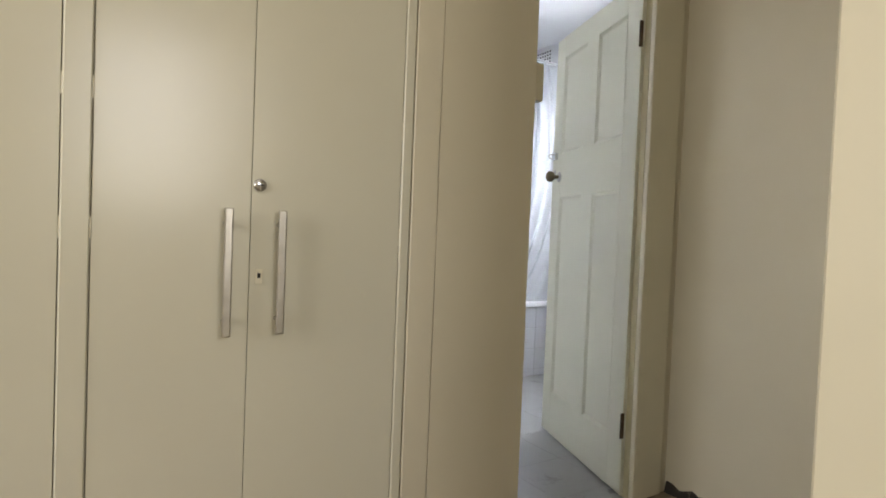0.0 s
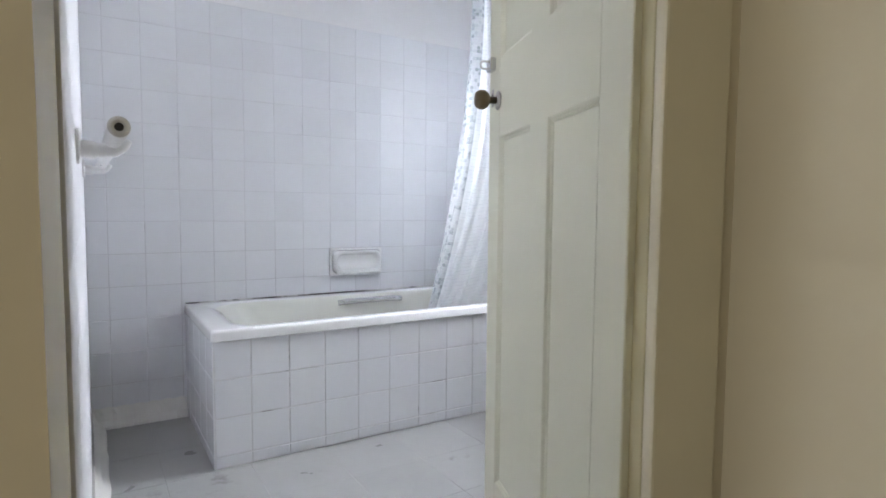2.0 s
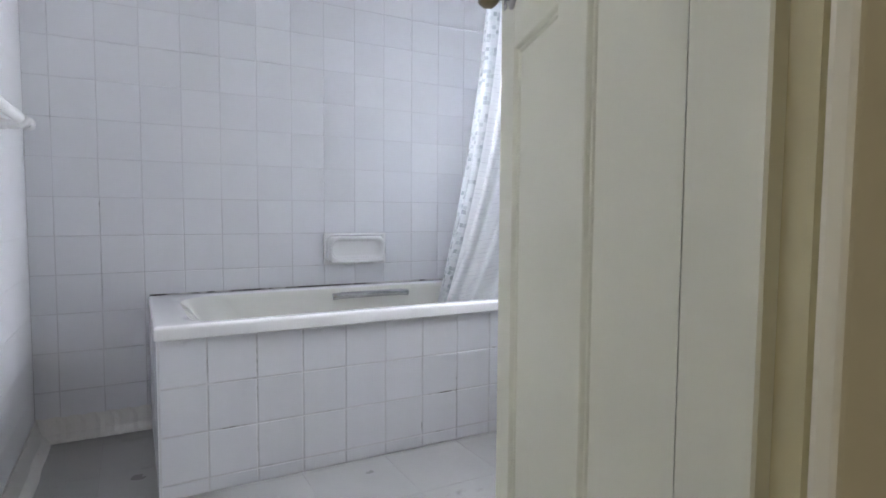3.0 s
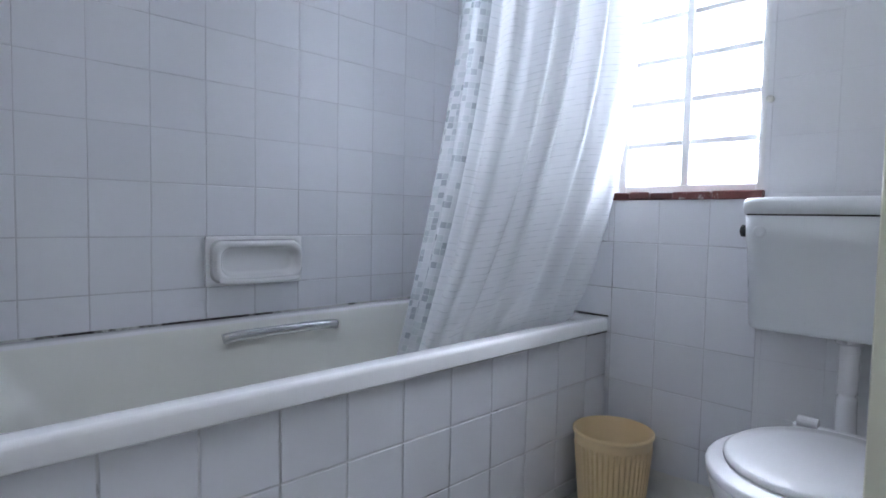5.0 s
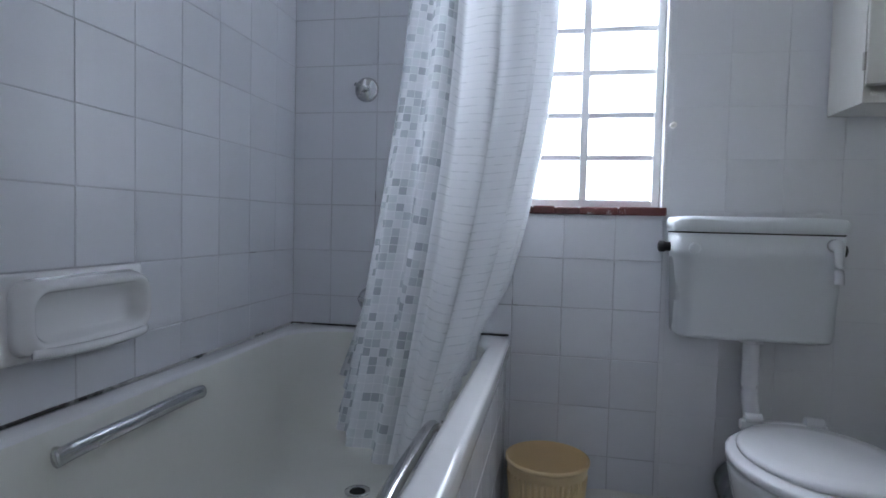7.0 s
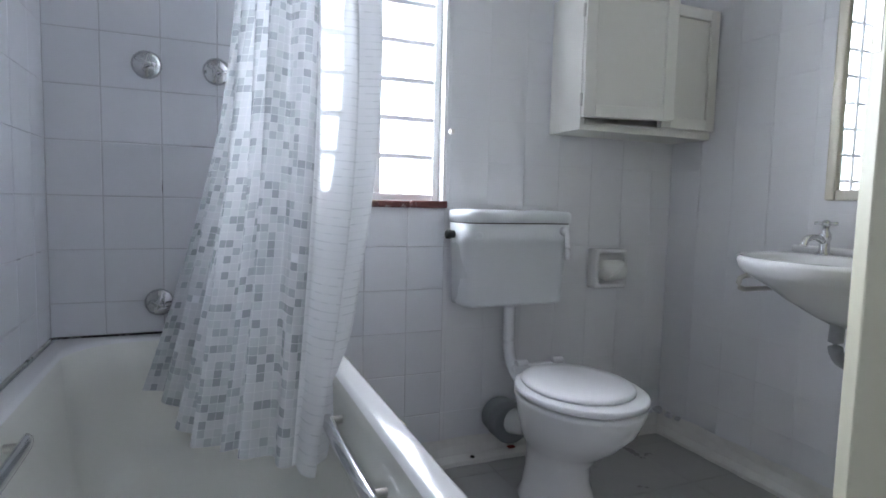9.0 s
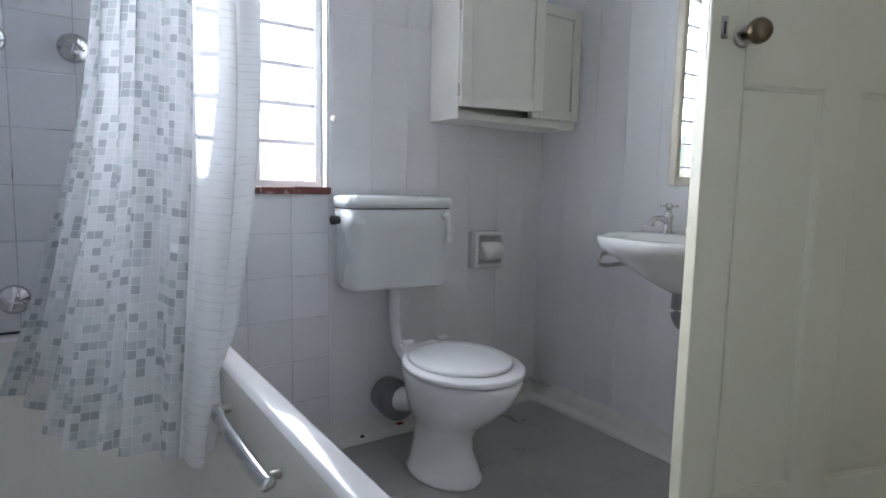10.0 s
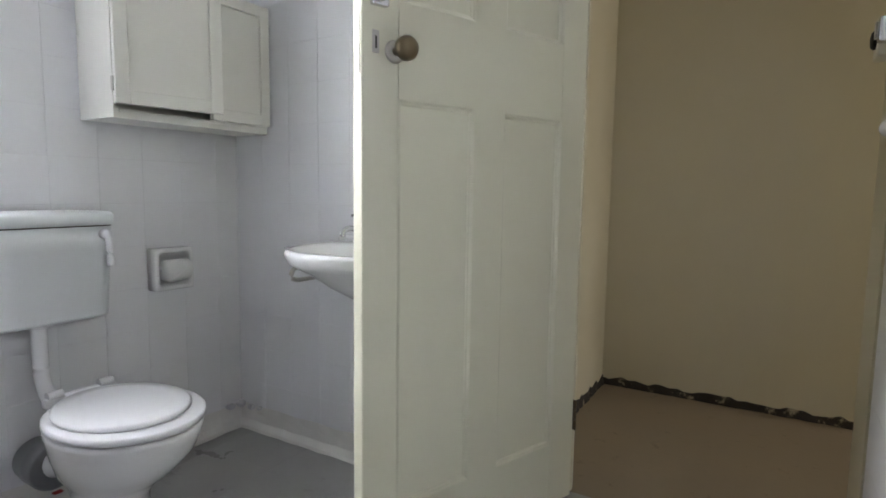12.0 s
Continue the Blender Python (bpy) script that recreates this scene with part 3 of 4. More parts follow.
def soap_dish():
    s = thing("soap_dish", "white glazed ceramic soap dish set in tiles", "soap dish", pose(0.0, -G, TZ - 1.5 * TILE))
    w, h = TILE + 0.006, TILE / 2
    def ring(ix, y, r, dz=0.0):
        return [(x, y, z + dz) for x, z, _ in rrect(-w + ix, w - ix, -h + ix, h - ix, 0, r, 6)]
    plate = [ring(0, 0.003, 0.008), ring(0.0, -0.007, 0.008), ring(0.003, -0.010, 0.010), ring(0.012, -0.011, 0.016)]
    part("plate", loft(bmesh.new(), plate), CERAMIC, s, "", True)
    bowl = [ring(0.010, -0.009, 0.030), ring(0.014, -0.028, 0.034), ring(0.017, -0.042, 0.036), ring(0.022, -0.048, 0.036), ring(0.028, -0.047, 0.034), ring(0.033, -0.040, 0.032), ring(0.038, -0.018, 0.034), ring(0.046, -0.0135, 0.030)]
    part("bowl", loft(bmesh.new(), bowl), CERAMIC, s, "", True)
    lip = [(-w + 0.030, -0.038, -h + 0.020), (-w * 0.6, -0.052, -h + 0.018), (0, -0.057, -h + 0.016), (w * 0.6, -0.052, -h + 0.018), (w - 0.030, -0.038, -h + 0.020)]
    part("lip", tube(smooth_path(lip), 0.009, 10), CERAMIC, s, "", True)
    return s


soap_dish()


def wall_tap(y, z):
    t = thing("shower_tap", "round chrome wall tap with cross handle", "tap", pose(XE, y, z), "bath wall taps")
    part("flange", lathe([(0.040, 0), (0.040, -0.004), (0.034, -0.012), (0.022, -0.018), (0.016, -0.024)], 28, "x"), CHROME, t, "", True)
    part("spindle", lathe([(0.013, -0.02), (0.013, -0.05), (0.010, -0.054)], 16, "x"), CHROME, t, "", True)
    for a in (0, 90):
        c, s = math.cos(radians(a + 20)), math.sin(radians(a + 20))
        part("handle", tube([(-0.046, -0.026 * c, -0.026 * s), (-0.048, -0.013 * c, -0.013 * s), (-0.048, 0.013 * c, 0.013 * s), (-0.046, 0.026 * c, 0.026 * s)], [0.006, 0.007, 0.007, 0.006], 10), CHROME, t, "", True)
    return t


tap = wall_tap(-0.252, 1.325)
copy_thing(tap, pose(XE, -0.438, 1.325))
copy_thing(tap, pose(XE, -0.275, 0.640))
copy_thing(tap, pose(XE, -0.46, 0.640))


def bath_mixer():
    t = thing("bath_tap", "chrome bath tap with short spout above rim", "tap", pose(XE, -0.367, 0.63))
    part("flange", lathe([(0.028, 0), (0.026, -0.006), (0.016, -0.010)], 24, "x"), CHROME, t, "", True)
    part("spout", tube(smooth_path([(0, 0, 0), (-0.05, 0, 0.004), (-0.085, 0, -0.006), (-0.098, 0, -0.035)]), 0.013, 12), CHROME, t, "", True)
    return t


bath_mixer()


def towel_rail():
    t = thing("towel_rail", "white painted towel rail on two brackets", "towel rail", pose(XW, 0, 1.16))
    bar = part("bar", tube([(0.062, -1.96, -0.021), (0.062, -1.2, -0.004), (0.062, -0.55, 0.010), (0.062, -0.38, 0.013)], 0.0165, 18), WHITE_P, t, "", True)
    part("end_ring", lathe([(0.0165, -1.9605), (0.0165, -1.964), (0.007, -1.964), (0.007, -1.961)], 20, "y", (0.062, 0, -0.021)), STEEL, bar, "bare metal end of the tube", True)
    part("end_hole", lathe([(0.0068, -1.9612), (0.0068, -1.9632)], 14, "y", (0.062, 0, -0.021)), DARK, bar, "dark hole in the tube end")
    part("end_cap", lathe([(0.019, -0.386), (0.021, -0.380), (0.019, -0.366), (0.010, -0.362)], 18, "y", (0.062, 0, 0.013)), WHITE_P, bar, "", True)
    for y, z in ((-1.70, -0.015), (-0.55, 0.010)):
        arm = [(0.0, y, z - 0.020), (0.025, y, z - 0.022), (0.050, y, z - 0.021), (0.074, y, z - 0.016), (0.086, y, z + 0.002)]
        b = part("bracket", tube(smooth_path(arm), [0.017] * 8 + [0.014] * 9 + [0.011] * 8, 14), WHITE_P, t, "", True)
        part("plate", lathe([(0.034, 0.0), (0.034, 0.005), (0.026, 0.008)], 20, "x", (0, y, z - 0.016)), WHITE_P, b)
    return t


towel_rail()


def air_brick():
    """A perforated white vent plate high on the window wall, above the taps."""
    v = thing("air_vent", "white painted perforated air brick near ceiling", "vent", pose(XE, -0.20, 2.508))
    part("plate", bx(-0.006, 0.0, -0.11, 0.11, -0.06, 0.06, bevel=0.002), WHITE_P, v)
    for r in range(4):
        for c in range(7):
            part("hole", lathe([(0.0075, -0.0072), (0.0075, -0.0058)], 10, "x", (0, -0.09 + 0.03 * c, -0.042 + 0.028 * r)), DARK, v)
    return v


air_brick()


def curtain():
    c = thing("shower_curtain", "translucent white shower curtain with grey mosaic print", "shower curtain")
    top = smooth_path([(0.80, -0.57, 0), (0.66, -0.565, 0), (0.44, -0.565, 0), (0.43, -0.65, 0), (0.62, -0.73, 0), (0.83, -0.765, 0)], 30)
    bot = smooth_path([(0.78, -0.25, 0), (0.52, -0.34, 0), (0.26, -0.45, 0), (0.15, -0.585, 0), (0.40, -0.645, 0), (0.80, -0.665, 0)], 30)
    nu, nv = len(top) - 1, 60
    z1, z0 = 2.26, 0.415
    bm = bmesh.new()
    uvl = bm.loops.layers.uv.new("UVMap")
    grid, uvs = [], []
    for j in range(nv + 1):
        v = j / nv
        e = v ** 2.1
        row, ur, run = [], [], 0.0
        for i in range(nu + 1):
            u = i / nu
            p = top[i].lerp(bot[i], e)
            q = top[min(i + 1, nu)].lerp(bot[min(i + 1, nu)], e) - top[max(i - 1, 0)].lerp(bot[max(i - 1, 0)], e)
            nrm = Vector((-q.y, q.x, 0)).normalized()
            amp = 0.030 * (1 - 0.55 * v) + 0.006
            w = amp * math.sin(u * 2 * math.pi * 13 + 0.9 * math.sin(3 * v + 5 * u)) + 0.012 * math.sin(u * 2 * math.pi * 5.3 + 2.2 * v)
            hem = z0 + 0.11 * max(0, u - 0.62) / 0.38 + 0.02 * math.sin(u * 17)
            p = p + nrm * w
            p.y -= 0.135 * math.sin(math.pi * v ** 1.05) * min(1, max(0, (u - 0.5) / 0.15)) * (1 - 0.32 * u)
            z = z1 + (hem - z1) * v
            p.y = max(p.y, -0.655 - 0.55 * max(0.0, z - 0.56))
            row.append(bm.verts.new((min(p.x, XE - 0.01), p.y, z)))
            run += (row[-1].co - row[-2].co).xy.length if i else 0.0
            ur.append([run, (1 - v) * 1.85])
        edge_at = ur[int(0.548 * nu)][0]
        for k in ur:
            k[0] += 1.27 - edge_at
        grid.append(row), uvs.append(ur)
    for j in range(nv):
        for i in range(nu):
            f = bm.faces.new((grid[j][i], grid[j][i + 1], grid[j + 1][i + 1], grid[j + 1][i]))
            for lp, (a, b) in zip(f.loops, ((j, i), (j, i + 1), (j + 1, i + 1), (j + 1, i))):
                lp[uvl].uv = uvs[a][b]
    part("sheet", bm, CURTAIN, c, "", True)
    for i in range(8):
        p = top[int((i + 0.5) * nu / 8)]
        part("ring", tube([(p.x + 0.02 * math.cos(a), p.y * 0.3 - 0.7 * 0.7, 2.282 + 0.02 * math.sin(a)) for a in (math.pi * 2 * k / 12 for k in range(13))], 0.002, 6), WHITE_P, c)
    return c


curtain()
rail = thing("curtain_rail", "short white shower curtain rail from window wall", "curtain rail", pose(0, -0.66, 2.30))
part("rod", tube([(0.40, 0, 0), (XE - 0.001, 0, 0)], 0.011, 12), WHITE_P, rail, "", True)
part("socket", lathe([(0.024, XE - 0.013), (0.024, XE - 0.001)], 20, "x"), WHITE_P, rail)
part("end_cap", lathe([(0.006, 0.386), (0.014, 0.390), (0.014, 0.402)], 16, "x"), WHITE_P, rail)

# ---------------------------------------------------------------- toilet


def toilet():
    t = thing("toilet", "white ceramic toilet with closed plastic lid", "toilet", pose(0.44, -1.445, 0) @ Matrix.Diagonal((1, 1, 0.955, 1)))
    def egg(z, cx, back, front, ry, n=32, p=2.0):
        out = []
        for i in range(n):
            a = 2 * math.pi * i / n
            c, s = math.cos(a), math.sin(a)
            r = back if c > 0 else front
            out.append((cx + r * math.copysign(abs(c) ** (2 / p), c), ry * math.copysign(abs(s) ** (2 / p), s), z))
        return out
    prof = [(0.0, 0.07, 0.155, 0.155, 0.115), (0.012, 0.07, 0.158, 0.158, 0.118), (0.03, 0.07, 0.148, 0.145, 0.105), (0.10, 0.075, 0.135, 0.115, 0.092), (0.16, 0.07, 0.135, 0.115, 0.092), (0.21, 0.05, 0.15, 0.14, 0.11), (0.26, 0.02, 0.18, 0.175, 0.145), (0.32, -0.01, 0.21, 0.20, 0.168), (0.365, -0.02, 0.225, 0.21, 0.178), (0.385, -0.02, 0.23, 0.215, 0.182), (0.398, -0.02, 0.23, 0.215, 0.182), (0.402, -0.02, 0.222, 0.207, 0.175)]
    part("pan", loft(bmesh.new(), [egg(*q) for q in prof]), CERAMIC, t, "", True)
    part("buffer_gap", loft(bmesh.new(), [egg(0.401, -0.02, 0.205, 0.205, 0.17), egg(0.408, -0.02, 0.205, 0.205, 0.17)]), DARK, t)
    part("seat", loft(bmesh.new(), [egg(0.407, -0.02, 0.212, 0.218, 0.182), egg(0.410, -0.02, 0.218, 0.224, 0.187), egg(0.424, -0.02, 0.218, 0.224, 0.187), egg(0.428, -0.02, 0.212, 0.218, 0.181)]), SEAT, t, "", True)
    part("lid", loft(bmesh.new(), [egg(0.4275, -0.008, 0.188, 0.180, 0.156), egg(0.431, -0.008, 0.194, 0.186, 0.162), egg(0.439, -0.008, 0.194, 0.186, 0.162), egg(0.4445, -0.008, 0.186, 0.178, 0.154), egg(0.448, -0.008, 0.14, 0.135, 0.115), egg(0.449, -0.008, 0.03, 0.03, 0.03)]), SEAT, t, "domed closed lid", True)
    hb = part("hinge_bar", bx(0.195, 0.222, -0.10, 0.10, 0.410, 0.438, bevel=0.008, seg=2), SEAT, t)
    for y in (-0.07, 0.07):
        part("hinge_cap", lathe([(0.014, y - 0.02), (0.014, y + 0.02)], 14, "y", (0.208, 0, 0.442)), SEAT, hb)
    part("outlet", tube(smooth_path([(0.17, 0, 0.20), (0.25, 0, 0.205), (0.31, 0.005, 0.185), (0.36, 0.01, 0.17)]), [0.05] * 18 + [0.052], 20), CERAMIC, t, "", True)
    part("rust_stain_flake", bx(0.352, 0.370, -0.005, 0.022, 0.062, 0.068, bevel=0.002), RUST, t, "red rust flake under the pipe")
    part("soil_pipe", lathe([(0.068, 0.335), (0.076, 0.338), (0.076, 0.400), (0.070, 0.405), (0.070, 0.449)], 28, "x", (0, 0.02, 0.165)), GREYPVC, t, "grey plastic soil pipe collar", True)
    part("floor_bolt", lathe([(0.012, 0.0), (0.012, 0.012), (0.006, 0.018)], 12, "z", (0.13, -0.125, 0.004)), RUST, t, "rusty red fixing bolt")
    return t


toilet()


def cistern():
    c = thing("cistern", "pale plastic cistern on wall with lever", "cistern", pose(XE, -1.40, 0.602))
    def ring(z, x, w, r):
        return rrect(-x, -0.002, -w, w, z, r, 8)
    part("tank", loft(bmesh.new(), [ring(0.0, 0.148, 0.188, 0.03), ring(0.004, 0.154, 0.193, 0.034), ring(0.012, 0.158, 0.196, 0.038), ring(0.215, 0.172, 0.205, 0.045), ring(0.219, 0.176, 0.208, 0.046), ring(0.285, 0.178, 0.210, 0.046)]), PLASTIC, c, "", True)
    part("lid", loft(bmesh.new(), [ring(0.289, 0.182, 0.214, 0.048), ring(0.318, 0.184, 0.216, 0.05), ring(0.328, 0.178, 0.210, 0.05), ring(0.331, 0.15, 0.18, 0.05)]), PLASTIC, c, "", True)
    part("seam", loft(bmesh.new(), [ring(0.284, 0.177, 0.209, 0.046), ring(0.290, 0.177, 0.209, 0.046)]), DARK, c, "dark joint under the lid")
    lv = part("lever", tube(smooth_path([(-0.178, -0.165, 0.262), (-0.196, -0.165, 0.262), (-0.200, -0.168, 0.24), (-0.202, -0.170, 0.20), (-0.202, -0.171, 0.165)]), [0.012] * 8 + [0.010] * 12 + [0.0115] * 5, 12), SEAT, c, "white plastic flush lever", True)
    part("lever_boss", lathe([(0.016, -0.176), (0.016, -0.198), (0.010, -0.202)], 16, "x", (0, -0.165, 0.262)), SEAT, lv, "", True)
    for y in (0.165,):
        part("blank_cap", lathe([(0.015, -0.174), (0.015, -0.180), (0.010, -0.182)], 18, "x", (0, y, 0.245)), PLASTIC, c, "", True)
    for s in (1, -1):
        part("side_valve", lathe([(0.013, s * 0.205), (0.013, s * 0.222), (0.016, s * 0.224), (0.016, s * 0.238), (0.008, s * 0.242)], 14, "y", (-0.075, 0, 0.245)), BLACK, c, "black side valve cap", True)
    return c


cistern()
pipe = thing("flush_pipe", "white plastic flush pipe from cistern to pan", "pipe", pose(XE, -1.415, 0))
part("tube", tube(smooth_path([(-0.08, 0, 0.62), (-0.08, 0, 0.50), (-0.083, 0.0, 0.44), (-0.10, -0.004, 0.385), (-0.14, -0.012, 0.342), (-0.19, -0.022, 0.327), (-0.225, -0.028, 0.325)]), 0.022, 16), SEAT, pipe, "", True)
part("nut", lathe([(0.030, 0.585), (0.033, 0.588), (0.033, 0.607), (0.028, 0.610), (0.028, 0.618)], 8, "z", (-0.08, 0, 0)), SEAT, pipe)
part("connector", tube([(-0.19, -0.022, 0.327), (-0.225, -0.028, 0.320), (-0.27, -0.03, 0.314)], [0.030, 0.032, 0.030], 16), SEAT, pipe, "", True)


def roll_holder():
    r = thing("toilet_roll_holder", "recessed white ceramic toilet roll holder", "toilet roll holder", pose(XE, -1.888, 0.708))
    def ring(i, x, rr):
        return [(x, y, z) for y, z, _ in rrect(-0.078 + i, 0.078 - i, -0.078 + i, 0.078 - i, 0, rr, 5)]
    part("surround", loft(bmesh.new(), [ring(0, 0.0, 0.008), ring(0, -0.044, 0.010), ring(0.004, -0.050, 0.012), ring(0.014, -0.051, 0.014), ring(0.019, -0.044, 0.016), ring(0.026, -0.004, 0.02)]), CERAMIC, r, "", True)
    part("spindle", tube([(-0.024, -0.056, 0.0), (-0.026, 0, 0), (-0.024, 0.056, 0.0)], 0.010, 12), SEAT, r)
    return r


roll_holder()
roll = thing("toilet_roll", "small crumpled end of white toilet roll", "toilet roll", pose(XE - 0.045, -1.892, 0.702))
bm = lathe([(0.014, -0.048), (0.036, -0.049), (0.040, -0.02), (0.041, 0.02), (0.037, 0.046), (0.014, 0.048)], 20, "y")
for v in bm.verts:
    v.co += 0.006 * noise.noise_vector(v.co * 40)
part("paper", bm, PAPER, roll, "", True)
part("loose_sheet", tube(smooth_path([(-0.018, -0.03, 0.028), (-0.030, -0.01, 0.01), (-0.034, 0.012, -0.01), (-0.026, 0.03, -0.026)]), 0.016, 8, 0.4), PAPER, roll, "", True)

# ---------------------------------------------------------------- wall cabinet


def wall_cabinet():
    c = thing("wall_cabinet", "white painted corner wall cabinet, one door ajar", "cabinet", pose(0, 0, 0))
    x0, x1, y0, y1, z0, z1 = 0.700, XE - 0.002, YS + 0.004, -1.605, 1.220, 1.700
    part("bottom_board", bx(x0, x1, y0, y1, z0, z0 + 0.018), CAB_M, c)
    part("top_board", bx(x0, x1, y0, y1, z1 - 0.018, z1), CAB_M, c)
    part("side_board", bx(x0, x1, y0, y0 + 0.018, z0 + 0.018, z1 - 0.018), CAB_M, c)
    part("side_board", bx(x0, x1, y1 - 0.018, y1, z0 + 0.018, z1 - 0.018), CAB_M, c)
    part("back_board", bx(x1 - 0.008, x1, y0 + 0.018, y1 - 0.018, z0 + 0.018, z1 - 0.018), CAB_M, c)
    part("bottom_rail", bx(x0 - 0.002, x0 + 0.016, y0 + 0.0185, y1 - 0.0185, z0 + 0.0185, z0 + 0.028), CAB_M, c)
    ym = (y0 + y1) / 2 - 0.035

    def leaf(w, hgt, parent_pose, sgn):
        d = part("door", bx(-0.008, 0.0, min(0, sgn * w), max(0, sgn * w), 0, hgt), CAB_M, c)
        d.matrix_world = parent_pose
        fw = 0.042
        a, b = min(0, sgn * w), max(0, sgn * w)
        for p in ((a, a + fw, 0, hgt), (b - fw, b, 0, hgt), (a + fw, b - fw, 0, fw), (a + fw, b - fw, hgt - fw, hgt)):
            part("door_frame_strip", bx(-0.020, -0.0082, p[0], p[1], p[2], p[3], bevel=0.002), CAB_M, d)
        return d

    hgt = z1 - z0 - 0.026
    leaf(y1 - ym - 0.004, hgt - 0.01, pose(x0 - 0.002, y1 - 0.002, z0 + 0.040, 0, 0, -15), -1)
    leaf(ym - y0 - 0.006, hgt - 0.006, pose(x0 - 0.003, y0 + 0.003, z0 + 0.0285, 0, 0, 0), 1)
    for z in (z0 + 0.10, z1 - 0.08):
        part("hinge", bx(x0 - 0.012, x0 - 0.002, y1 + 0.0005, y1 + 0.006, z - 0.022, z + 0.022, bevel=0.001), STEEL, c)
    return c


wall_cabinet()

# ---------------------------------------------------------------- basin and mirror
BCX = 0.07


def basin():
    b = thing("wash_basin", "white ceramic wall basin on metal bracket", "basin", pose(BCX, YS, 0.818))
    n = 36
    def ring(z, rx, d, p=2.6, y0=0.002):
        out = []
        for i in range(n):
            a = 2 * math.pi * i / n
            c, s = math.cos(a), math.sin(a)
            x = rx * math.copysign(abs(c) ** (2 / p), c)
            y = d * math.copysign(abs(s) ** (2 / p), s) if s > 0 else 0.0
            out.append((x, y0 + y, z))
        return out
    outer = [ring(-0.19, 0.06, 0.15), ring(-0.165, 0.10, 0.20), ring(-0.12, 0.155, 0.28), ring(-0.075, 0.205, 0.345), ring(-0.052, 0.240, 0.385), ring(-0.034, 0.257, 0.410), ring(-0.010, 0.264, 0.420), ring(-0.002, 0.263, 0.419), ring(0.003, 0.256, 0.412)]
    part("bowl", loft(bmesh.new(), outer, True, False), CERAMIC, b, "", True)
    def inner(z, rx, ry, yc, p=2.4):
        return [(rx * math.copysign(abs(math.cos(a)) ** (2 / p), math.cos(a)), yc + ry * math.copysign(abs(math.sin(a)) ** (2 / p), math.sin(a)), z) for a in (2 * math.pi * i / n for i in range(n))]
    top = [ring(0.003, 0.256, 0.412), inner(0.004, 0.238, 0.155, 0.235), inner(-0.006, 0.222, 0.142, 0.235), inner(-0.06, 0.20, 0.12, 0.225), inner(-0.10, 0.13, 0.085, 0.21), inner(-0.115, 0.05, 0.04, 0.20)]
    part("top", loft(bmesh.new(), top, False, True), CERAMIC, b, "", True)
    part("back_ledge", bx(-0.245, 0.245, 0.002, 0.03, 0.0, 0.028, bevel=0.010, seg=2), CERAMIC, b, "", True)
    part("bracket", tube([(0.237, 0.004, -0.070), (0.237, 0.24, -0.070), (0.237, 0.262, -0.077), (0.237, 0.268, -0.092), (0.237, 0.262, -0.107), (0.237, 0.24, -0.114), (0.237, 0.004, -0.114)], 0.008, 8), STEEL, b, "grey metal towel bracket", True)
    part("waste_trap", tube(smooth_path([(0, 0.15, -0.18), (0, 0.15, -0.26), (0, 0.10, -0.30), (0, 0.05, -0.28), (0, 0.003, -0.28)]), 0.019, 12), GREYPVC, b, "dark plastic waste trap", True)
    return b


basin()


def pillar_tap(x):
    t = thing("basin_tap", "chrome pillar tap with cross head on basin", "tap", pose(x, YS + 0.06, 0.821), "basin taps")
    part("body", lathe([(0.024, 0.0), (0.024, 0.005), (0.015, 0.012), (0.014, 0.045), (0.017, 0.05), (0.016, 0.066), (0.010, 0.075), (0.008, 0.092)], 20, "z"), CHROME, t, "", True)
    part("spout", tube(smooth_path([(0, 0.01, 0.044), (0, 0.05, 0.056), (0, 0.085, 0.050), (0, 0.094, 0.030)]), 0.010, 12), CHROME, t, "", True)
    h = part("cross_head", lathe([(0.011, 0.088), (0.012, 0.098), (0.010, 0.106), (0.004, 0.109)], 16, "z"), CHROME, t, "", True)
    for a in (25, 115):
        c, s = math.cos(radians(a)) * 0.03, math.sin(radians(a)) * 0.03
        part("arm", tube([(-c, -s, 0.098), (-c * 0.5, -s * 0.5, 0.098), (c * 0.5, s * 0.5, 0.098), (c, s, 0.098)], [0.006, 0.0045, 0.0045, 0.006], 10), CHROME, h, "", True)
    return t


tp = pillar_tap(0.185)
copy_thing(tp, pose(-0.045, YS + 0.06, 0.821))

mir = thing("mirror", "framed wall mirror with champagne coloured frame", "mirror", pose(0.0, YS, 0))
mx0, mx1, mz0, mz1, fw = -0.24, 0.225, 0.990, 1.78, 0.032
for nm, p in (("frame_side", (mx0, mx0 + fw, mz0, mz1)), ("frame_side", (mx1 - fw, mx1, mz0, mz1)), ("frame_rail", (mx0 + fw, mx1 - fw, mz0, mz0 + fw)), ("frame_rail", (mx0 + fw, mx1 - fw, mz1 - fw, mz1))):
    part(nm, bx(p[0], p[1], 0.001, 0.022, p[2], p[3], bevel=0.006, seg=2), MIRROR_F, mir)
part("glass", bx(mx0 + fw, mx1 - fw, 0.002, 0.010, mz0 + fw, mz1 - fw), MIRROR_G, mir, "clear mirror glass")

# ---------------------------------------------------------------- bin


